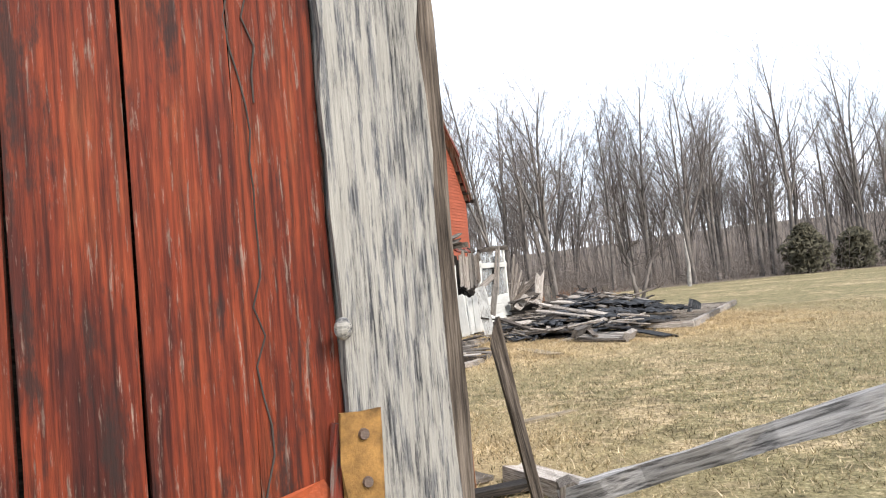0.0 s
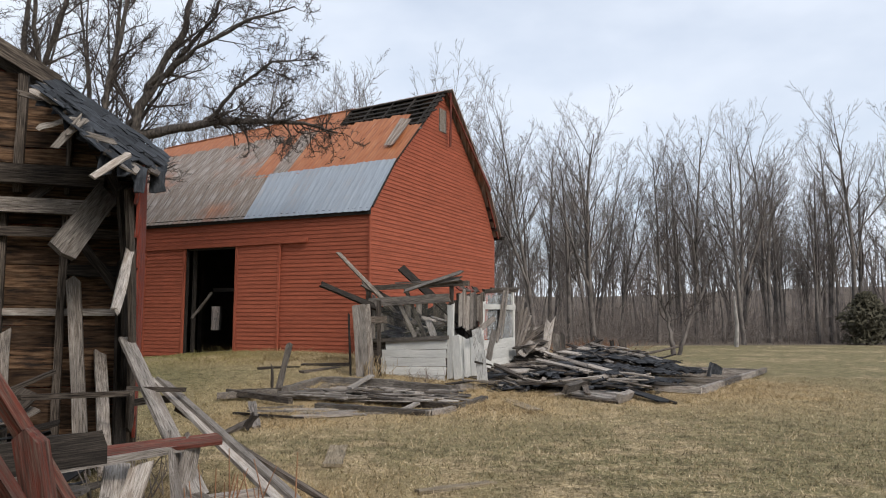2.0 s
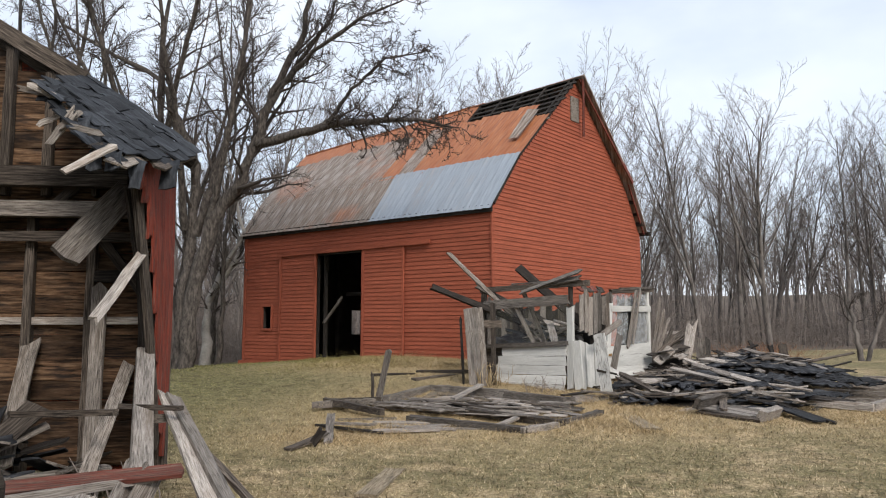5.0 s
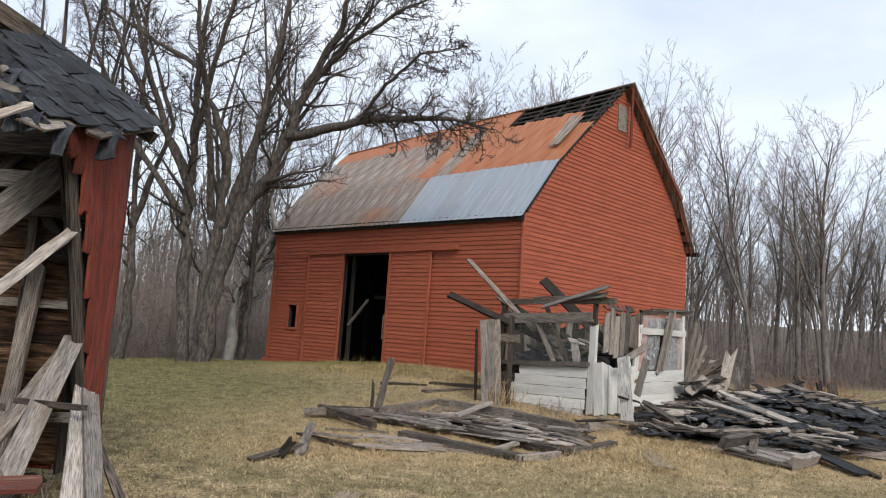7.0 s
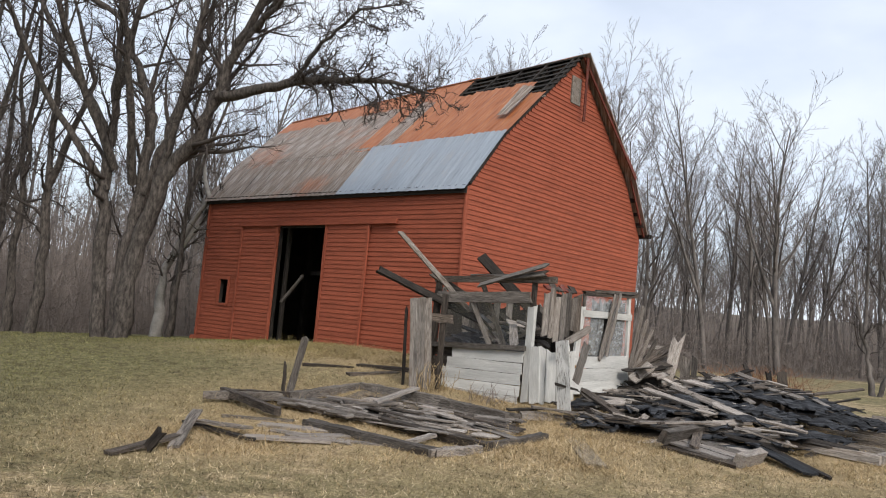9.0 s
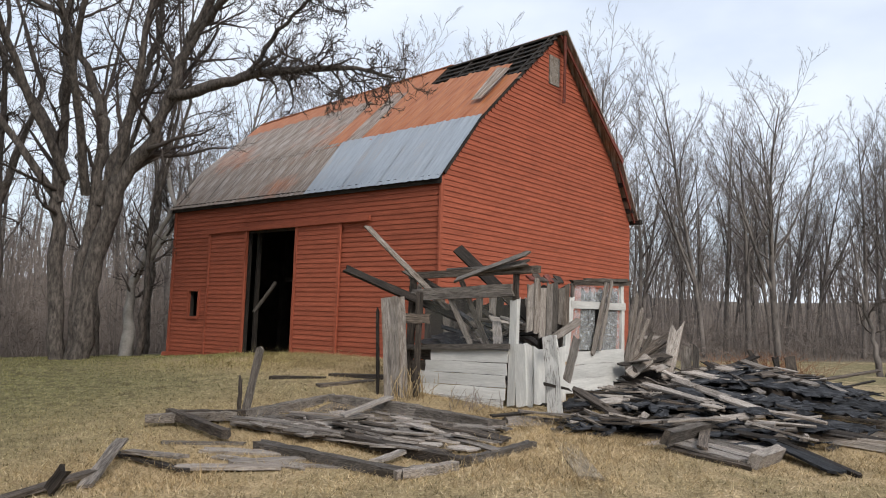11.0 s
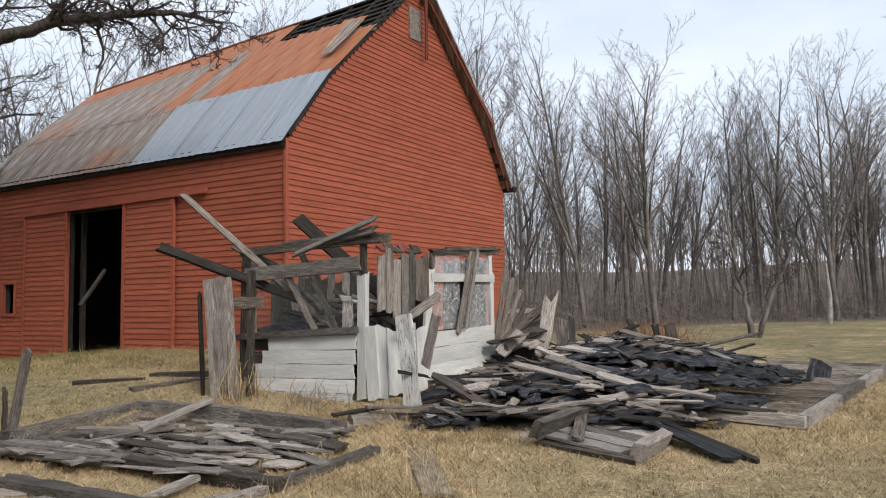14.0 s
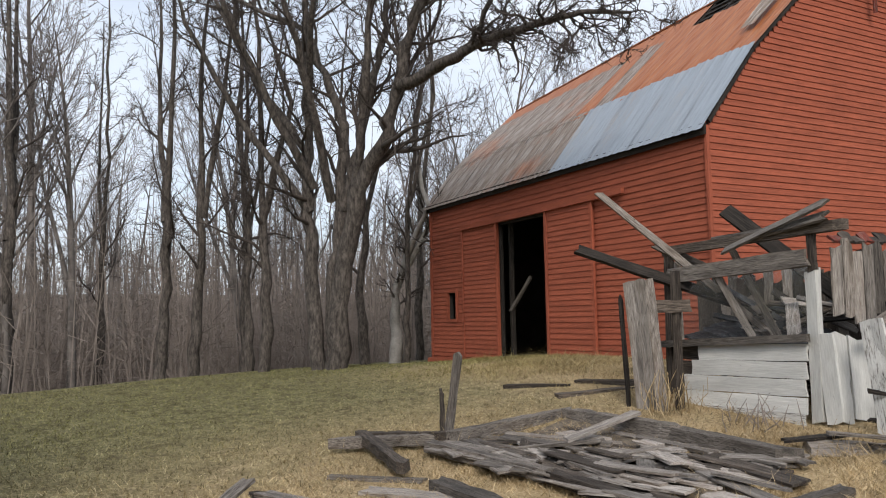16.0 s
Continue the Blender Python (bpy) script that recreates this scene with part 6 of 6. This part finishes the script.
def clump_tree():
    """The many-stemmed maple at the barn's corner."""
    rng = random.Random(21)
    out = []
    limb(out, ((-12.1, 22.4, -0.2), (-11.87, 22.4, 2.48), (-11.31, 22.45, 4.76), (-10.36, 22.5, 6.06), (-9.85, 22.5, 7.1), (-9.3, 22.4, 8.5), (-8.2, 22.3, 10.2), (-7.4, 22.2, 13.0)), 0.26, 0.055, rng, 18, length=5.0)
    limb(out, ((-9.85, 22.5, 7.05), (-8.45, 22.3, 7.2), (-7.4, 22.2, 7.32), (-6.4, 22.1, 7.35), (-5.3, 22.0, 7.28), (-4.4, 22.0, 7.2), (-3.5, 21.9, 6.9)), 0.15, 0.028, rng, 36, length=2.7, rise=0.01, wander=0.32)
    limb(out, ((-12.7, 22.4, -0.2), (-13.0, 22.4, 2.57), (-13.14, 22.4, 4.7), (-13.2, 22.4, 6.7), (-13.3, 22.4, 9.5), (-13.2, 22.6, 14.0)), 0.215, 0.045, rng, 16, length=5.0)
    limb(out, ((-12.4, 22.5, -0.2), (-12.33, 22.5, 2.6), (-12.0, 22.6, 4.4), (-12.14, 22.7, 6.6), (-12.7, 22.7, 7.8), (-13.4, 22.6, 9.4), (-15.0, 22.3, 10.3), (-17.0, 22.0, 11.5)), 0.2, 0.04, rng, 16, length=4.6)
    limb(out, ((-12.0, 22.6, 4.4), (-11.5, 22.7, 5.9), (-11.0, 22.8, 7.7), (-10.7, 22.9, 9.2), (-10.5, 23.0, 14.0)), 0.16, 0.03, rng, 18, length=4.2)
    limb(out, ((-9.3, 22.4, 8.5), (-7.6, 21.8, 9.4), (-6.0, 21.4, 10.0), (-4.5, 21.0, 10.2)), 0.088, 0.02, rng, 14, length=3.2, rise=0.02, wander=0.28)
    limb(out, ((-13.2, 22.4, 6.0), (-14.6, 21.8, 8.0), (-16.0, 21.4, 10.5), (-17.0, 21.0, 13.0)), 0.106, 0.03, rng, 12, length=4.0)
    limb(out, ((-9.9, 22.5, 7.4), (-8.6, 22.2, 8.9), (-7.2, 22.0, 10.4), (-6.2, 21.8, 12.4)), 0.088, 0.02, rng, 21, length=2.8, wander=0.28)
    limb(out, ((-7.4, 22.2, 7.32), (-6.4, 21.8, 8.2), (-5.2, 21.4, 8.8), (-4.0, 21.0, 8.7)), 0.062, 0.015, rng, 21, length=2.2, rise=0.0, wander=0.32)
    limb(out, ((-13.2, 22.4, 7.0), (-12.0, 21.6, 9.2), (-11.0, 21.2, 11.5), (-10.4, 21.0, 14.0)), 0.106, 0.025, rng, 18, length=3.6)
    limb(out, ((-11.3, 22.4, 4.8), (-10.2, 21.9, 8.6), (-9.6, 21.7, 11.5), (-9.0, 21.6, 14.5)), 0.114, 0.025, rng, 18, length=3.4)
    limb(out, ((-12.9, 22.4, 5.0), (-13.3, 20.8, 7.8), (-13.2, 19.4, 10.2), (-12.8, 18.2, 12.6)), 0.12, 0.025, rng, 18, length=3.4, wander=0.24)
    limb(out, ((-12.2, 22.4, 4.6), (-11.6, 21.0, 7.6), (-11.3, 19.8, 10.0), (-10.8, 18.8, 12.8)), 0.12, 0.025, rng, 18, length=3.2, wander=0.24)
    limb(out, ((-13.1, 22.4, 4.4), (-14.6, 21.2, 7.0), (-15.2, 20.0, 9.4), (-15.4, 19.2, 12.0)), 0.11, 0.025, rng, 16, length=3.2, wander=0.24)
    return make_tree("maple_tree", out, (-12.4, 22.4, 0.2), "large bare many-stemmed maple beside the red barn", "bare trees", 0)


clump_tree()


def edge_tree(x, y, h, r, seed, lean=(0, 0), bark=BARK, fork=True):
    rng = random.Random(seed)
    out = []
    z = ground_z(x, y) - 0.2
    lx, ly = lean
    mid = Vector((x + lx * 0.3 + rng.gauss(0, 0.2), y + ly * 0.3, z + h * 0.32))
    limb(out, ((x, y, z), tuple(Vector((x, y, z)).lerp(mid, 0.5) + Vector((rng.gauss(0, 0.12), 0, 0))), tuple(mid), (x + lx * 0.65 + rng.gauss(0, 0.5), y, z + h * 0.62), (x + lx, y + ly, z + h)), r, r * 0.14, rng, 9, length=h * 0.3)
    if fork:
        limb(out, (tuple(mid), (mid.x + rng.choice((-1, 1)) * rng.uniform(0.6, 1.2), mid.y + 0.3, z + h * 0.55), (mid.x + rng.uniform(-2.4, 2.4), mid.y + 0.5, z + h * 0.92)), r * 0.6, r * 0.12, rng, 8, length=h * 0.28)
    return make_tree("bare_tree", out, (x, y, z + 0.2), "tall bare tree at the edge of the lawn", "bare trees", 0, bark)


for i, (x, y, h, r, lx) in enumerate(((-15.4, 22.6, 14, 0.26, -0.6), (-14.6, 26.9, 8, 0.3, 0.6), (-18.2, 21.0, 15, 0.26, 0.4), (-17.6, 21.7, 15, 0.24, 0.8), (-21.6, 18.0, 16, 0.34, -0.3), (-17.0, 23.2, 15, 0.2, -0.8), (-15.0, 26.0, 15, 0.22, 0.8), (-13.9, 26.6, 15, 0.16, 0.6),
                                     (-23.5, 21.5, 15, 0.2, 0.5), (-26.0, 17.0, 16, 0.25, 0.2), (-20.0, 25.0, 15, 0.2, -0.5), (-16.5, 30.0, 16, 0.22, 0.4))):
    edge_tree(x, y, h, r * 0.72, 100 + i, (lx, 0), BARK_PALE if i == 1 else BARK)


def ascend(out, rng, p, d, length, r, level):
    """A stem that curves upwards, with boughs that fan out along its upper part."""
    n = (11, 6, 4, 2)[level]
    pts, rad = [p.copy()], [r]
    side = Vector((rng.gauss(0, 1), rng.gauss(0, 1), 0)) * (0.035, 0.07, 0.1, 0.12)[level]
    for i in range(n):
        if rng.random() < 0.4:
            side = Vector((rng.gauss(0, 1), rng.gauss(0, 1), 0)) * (0.035, 0.09, 0.13, 0.15)[level]
        d = (d + side + UP * (0.02, 0.13, 0.1, 0.06)[level]).normalized()
        p = p + d * (length / n)
        pts.append(p.copy())
        rad.append(max(0.009, r * (1 - 0.86 * ((i + 1) / n) ** 1.1)))
    out.append((pts, rad, level))
    if level == 3:
        return
    kids = (15, 8, 5)[level]
    start = (0.34, 0.2, 0.15)[level]
    for k in range(kids):
        f = min(0.99, start + (1 - start) * (k + rng.random()) / kids)
        i = min(n - 1, int(f * n))
        q = pts[i].lerp(pts[i + 1], f * n - i)
        along = (pts[i + 1] - pts[i]).normalized()
        out_dir = along.orthogonal().normalized()
        out_dir.rotate(Matrix.Rotation(rng.uniform(0, 2 * math.pi), 3, along))
        spread = rng.uniform(0.4, 0.95)
        size = length * (0.46, 0.46, 0.42)[level] * rng.uniform(0.6, 1.15) * (1.15 - 0.6 * f)
        ascend(out, rng, q, along * math.cos(spread) + out_dir * math.sin(spread), size, max(0.0095, rad[i] * rng.uniform(0.36, 0.58)), level + 1)


def wood_templates():
    made = []
    for h, r, twin in ((16.5, 0.2, 0), (18.5, 0.24, 1), (17.0, 0.17, 1), (14.5, 0.14, 1), (19.0, 0.25, 0), (13.0, 0.12, 0)):
        rng = random.Random(300 + len(made))
        out = []
        ascend(out, rng, Vector((0, 0, -0.3)), Vector((rng.gauss(0, 0.05), rng.gauss(0, 0.05), 1)), h, r, 0)
        if twin:
            p = Vector(out[0][0][3])
            ascend(out, rng, p, Vector((rng.choice((-0.4, 0.4)), 0.15, 1)).normalized(), h * 0.62, r * 0.6, 0)
        made.append(out)
    return made


TEMPLATES = []
for k, out in enumerate(wood_templates()):
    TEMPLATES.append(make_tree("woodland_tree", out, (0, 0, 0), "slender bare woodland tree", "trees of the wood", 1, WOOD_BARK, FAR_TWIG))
spots = []
rw = random.Random(5)
tries = 0
for i in range(19):
    spots.append((-19.5 + 1.0 * i + rw.uniform(-0.5, 0.5), 42 + rw.uniform(0, 9)))
while len(spots) < 165 and tries < 40000:
    tries += 1
    x = rw.uniform(-62, 78)
    y = rw.uniform(8, 118)
    deep = in_wood(x, y)
    if deep < 0.5 or deep > 38 or rw.random() < deep / 55:
        continue
    if y < 8 - 0.5 * x - 16 or x > 0.62 * y + 6:
        continue
    if -19 < x < -3 and y < 40 or (x < -19 and rw.random() < 0.62):
        continue
    if any((x - a) ** 2 + (y - b) ** 2 < 2.2 for a, b in spots):
        continue
    spots.append((x, y))
for i, (x, y) in enumerate(spots):
    s = rw.uniform(0.76, 1.02) * (0.92 if -20 < x < 11 else 1.0)
    m = Matrix.Translation((x, y, ground_z(x, y))) @ Matrix.Rotation(rw.uniform(0, 6.28), 4, 'Z') @ Matrix.Diagonal((s, s, s * rw.uniform(0.9, 1.1), 1))
    if i < len(TEMPLATES):
        TEMPLATES[i].matrix_basis = m
    else:
        c = copy_thing(TEMPLATES[i % len(TEMPLATES)], Matrix.Identity(4))
        c.matrix_basis = m


def far_wood():
    """Trees deeper in the wood and the brush below them, past counting."""
    rng = random.Random(9)
    out = []
    for _ in range(3600):
        x, y = rng.uniform(-150, 150), rng.uniform(5, 210)
        if in_wood(x, y) < 18 or x > 0.62 * y + 12:
            continue
        h = rng.uniform(11, 17)
        z = ground_z(x, y) - 0.3
        top = Vector((x + rng.gauss(0, 1.5), y, z + h))
        a = Vector((x, y, z))
        pts = [a, a.lerp(top, 0.35) + Vector((rng.gauss(0, 0.4), 0, 0)), a.lerp(top, 0.7) + Vector((rng.gauss(0, 0.55), 0, 0)), top]
        out.append((pts, [0.12, 0.095, 0.055, 0.015], 2))
        for _k in range(7):
            f = rng.uniform(0.35, 0.95)
            q = a.lerp(top, f)
            l = rng.uniform(1.4, 3.6) * (1.15 - f * 0.6)
            an = rng.uniform(0, 6.28)
            e = q + Vector((math.cos(an) * l * 0.7, math.sin(an) * l * 0.7, l * rng.uniform(0.4, 0.95)))
            out.append(([q, q.lerp(e, 0.55) + Vector((0, 0, -0.15)), e], [0.045, 0.028, 0.01], 3))
            for _j in range(2):
                w = e + Vector((rng.gauss(0, 0.9), rng.gauss(0, 0.9), rng.uniform(0.1, 1.2)))
                out.append(([q.lerp(e, rng.uniform(0.4, 0.9)), w], [0.02, 0.008], 3))
    v, f = tubes(out, (6, 5, 4, 3))
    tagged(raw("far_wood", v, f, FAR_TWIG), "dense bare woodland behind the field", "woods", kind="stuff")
    out = []
    made = 0
    while made < 10500:
        if made % 5 < 2:
            x, y = rng.uniform(-48, -18), rng.uniform(8, 48)
        else:
            x, y = rng.uniform(-80, 80), rng.uniform(8, 110)
        deep = in_wood(x, y)
        if deep < 0.3 or deep > 32 or x > 0.62 * y + 8 or (-18.5 < x < -2.5 and y < 37):
            continue
        made += 1
        h = 0.6 + (6.5 if x < -14 else 3.6) * rng.random() ** 1.8
        lean = 0.06 + 0.22 * rng.random() ** 2
        a = Vector((x, y, ground_z(x, y) - 0.1))
        e = a + Vector((rng.gauss(0, lean) * h, rng.gauss(0, lean) * h * 0.6, h))
        out.append(([a, a.lerp(e, 0.5) + Vector((rng.gauss(0, 0.12), rng.gauss(0, 0.12), 0.1 * h)), e], [0.02, 0.014, 0.006], 3))
        for _k in range(5):
            q = a.lerp(e, rng.uniform(0.25, 0.95))
            w = q + Vector((rng.gauss(0, 0.6), rng.gauss(0, 0.6), rng.uniform(-0.1, 0.9)))
            out.append(([q, w], [0.012, 0.006], 3))
    v, f = tubes(out, (6, 5, 4, 3))
    tagged(raw("undergrowth", v, f, BRUSH), "tangled bare saplings and brush under the trees", "undergrowth", kind="stuff")


far_wood()


def small_tree():
    rng = random.Random(77)
    out = []
    for dx, h, r in ((-0.12, 6.5, 0.13), (0.25, 6.0, 0.11)):
        limb(out, ((9.6 + dx * 0.5, 43, -0.1), (9.6 + dx * 2.5, 43, 1.6), (9.6 + dx * 6, 43.1, 3.4), (9.6 + dx * 9, 43.2, h)), r, 0.02, rng, 12, length=3.6, wander=0.2)
    make_tree("field_tree", out, (9.6, 43, 0.1), "small forked bare tree standing in the field", "bare trees", 0, WOOD_BARK)


small_tree()


def shrub(name, x, y, w, h, n, material, label, seed, up=1.0):
    rng = random.Random(seed)
    out = []
    for _ in range(n):
        a = Vector((x + rng.gauss(0, w * 0.3), y + rng.gauss(0, w * 0.3), ground_z(x, y) - 0.05))
        e = a + Vector((rng.gauss(0, w * 0.25), rng.gauss(0, w * 0.25), h * rng.uniform(0.45, 1) * up))
        out.append(([a, a.lerp(e, 0.6) + Vector((rng.gauss(0, 0.04), rng.gauss(0, 0.04), 0)), e], [0.008, 0.006, 0.003], 3))
    v, f = tubes(out, (3, 3, 3, 3))
    return tagged(raw(name, v, f, material), label, "shrub", "shrubs")


shrub("russet_shrub", 5.2, 38.0, 2.2, 1.05, 260, RUSSET, "russet-stemmed leafless bush at the field's edge", 31)
shrub("russet_shrub", 3.6, 36.0, 1.8, 0.9, 180, RUSSET, "russet-stemmed leafless bush at the field's edge", 32)
shrub("dry_bush", -0.15, 6.0, 0.5, 0.85, 26, RUSSET, "thin dry bush beside the fallen boards", 33)
shrub("dry_bush", -1.75, 19.1, 0.5, 0.6, 40, STRAW, "tuft of tall dead stalks at the ruin", 34)
shrub("dry_bush", -0.55, 19.0, 0.7, 0.45, 22, BRUSH, "thin dry stems before the white boards", 35)
shrub("dry_bush", -1.7, 7.9, 0.8, 0.6, 26, BRUSH, "tangled dry stems over the fallen boards", 36)


def juniper(x, y, h, seed):
    rng = random.Random(seed)
    tree = base("juniper", x, y, ground_z(x, y), "dark evergreen juniper at the wood's edge", "tree", "junipers")
    v, f = tubes([([Vector((x, y, ground_z(x, y) - 0.2)), Vector((x, y, h * 0.9))], [0.14, 0.02], 1)], SIDES)
    raw("trunk", v, f, BARK, tree)
    verts, faces = [], []
    for _ in range(2600):
        t = rng.random() ** 0.8
        lump = 0.75 + 0.35 * noise.noise((t * 3 + seed, rng.random() * 0.2, seed))
        rr = h * 0.62 * math.sqrt(max(0, 1 - t * t)) * rng.uniform(0.25, 1.05) * lump + 0.1
        an = rng.uniform(0, 6.28)
        c = Vector((x + math.cos(an) * rr, y + math.sin(an) * rr, ground_z(x, y) + 0.15 + t * h))
        d = Vector((rng.gauss(0, 1), rng.gauss(0, 1), rng.gauss(0.3, 0.8))).normalized() * rng.uniform(0.15, 0.34)
        s = d.orthogonal() * 0.45
        k = len(verts)
        verts += [c - d - s, c + s, c + d, c - s * 0.6]
        faces += [(k, k + 1, k + 2, k + 3)]
    raw("crown", verts, faces, NEEDLE, tree)


juniper(31.0, 71.0, 4.3, 51)
juniper(36.5, 73.0, 3.6, 52)
juniper(42.0, 74.5, 4.2, 53)
snag = base("dead_trunk", 17.2, 60.0, ground_z(17.2, 60), "pale barkless dead trunk at the wood's edge", "tree")
v, f = tubes([([Vector((17.2, 60, -0.1)), Vector((17.3, 60, 1.8)), Vector((17.15, 60, 3.8))], [0.16, 0.13, 0.05], 0)], SIDES)
raw("trunk", v, f, BARK_PALE, snag, smooth=True)

sign = base("road_sign", 41.5, 66.0, ground_z(41.5, 66), "small yellow diamond sign at the far field edge", "sign")
plank("sign_post", (41.5, 66, 0.0), (41.5, 66, 2.2), 0.07, 0.05, BROWN, (0, -1, 0), sign, ragged=0)
plank("sign_plate", (41.5 - 0.38, 65.95, 2.3), (41.5 + 0.38, 65.95, 2.3), 0.76, 0.02, SIGN_Y, (0, -1, 0), sign, ragged=0, segs=1)


# ---- grass ----
def blades(name, count, area, tall, wide, material, accept, seed, label, lean=0.5):
    rng = random.Random(seed)
    verts, faces = [], []
    x0, x1, y0, y1 = area
    k = 0
    for _ in range(count * 12):
        if k >= count:
            break
        x, y = rng.uniform(x0, x1), rng.uniform(y0, y1)
        if rng.random() > accept(x, y):
            continue
        z = ground_z(x, y) - 0.01
        h = rng.uniform(*tall)
        an = rng.uniform(0, 6.28)
        tx, ty = rng.gauss(0, lean) * h, rng.gauss(0, lean) * h
        wx, wy = math.cos(an) * wide, math.sin(an) * wide
        n = len(verts)
        verts += [(x - wx, y - wy, z), (x + wx, y + wy, z), (x + tx, y + ty, z + h)]
        faces.append((n, n + 1, n + 2))
        k += 1
    return tagged(raw(name, verts, faces, material), label, "grass", kind="stuff")


def in_barn(x, y):
    d = Vector((x, y, 0)) - BO
    return -0.1 < d.dot(BU) < B_LEN + 0.1 and -0.1 < d.dot(BV) < B_DEEP + 0.1


blades("short_grass", 290000, (-16, 13, 5.5, 26), (0.015, 0.06), 0.006, BLADES, lambda x, y: 0 if in_barn(x, y) else min(1.0, 9.0 / max(4.0, y - 3)), 61, "short dormant lawn grass", 0.7)
blades("dead_grass", 90000, (-8.5, 9.5, 5.5, 25.5), (0.03, 0.1), 0.0045, STRAW, lambda x, y: 0 if in_barn(x, y) else (straw_amount(x, y) ** 1.5) * (0.65 if -3 < x < 0.2 and 14.4 < y < 18.2 else 1) * (0.35 if pile_z(x, y) - ground_z(x, y) > 0.2 and x > 1.5 else 1) * max(0, 0.6 + noise.noise((x * 1.1, y * 1.1, 4)) * 1.2), 62, "matted straw-coloured dead grass", 1.1)
blades("long_dead_grass", 6000, (-8, 8, 12, 24), (0.12, 0.3), 0.0045, STRAW, lambda x, y: 0 if in_barn(x, y) or x > 2.2 and y > 17.5 or (-3 < x < 0.3 and 14.3 < y < 18.2) else max(0, straw_amount(x, y) - 0.3) * max(0, noise.noise((x * 0.9, y * 0.9, 9)) * 2.4), 63, "tall tufts of bent straw-coloured grass", 1.0)
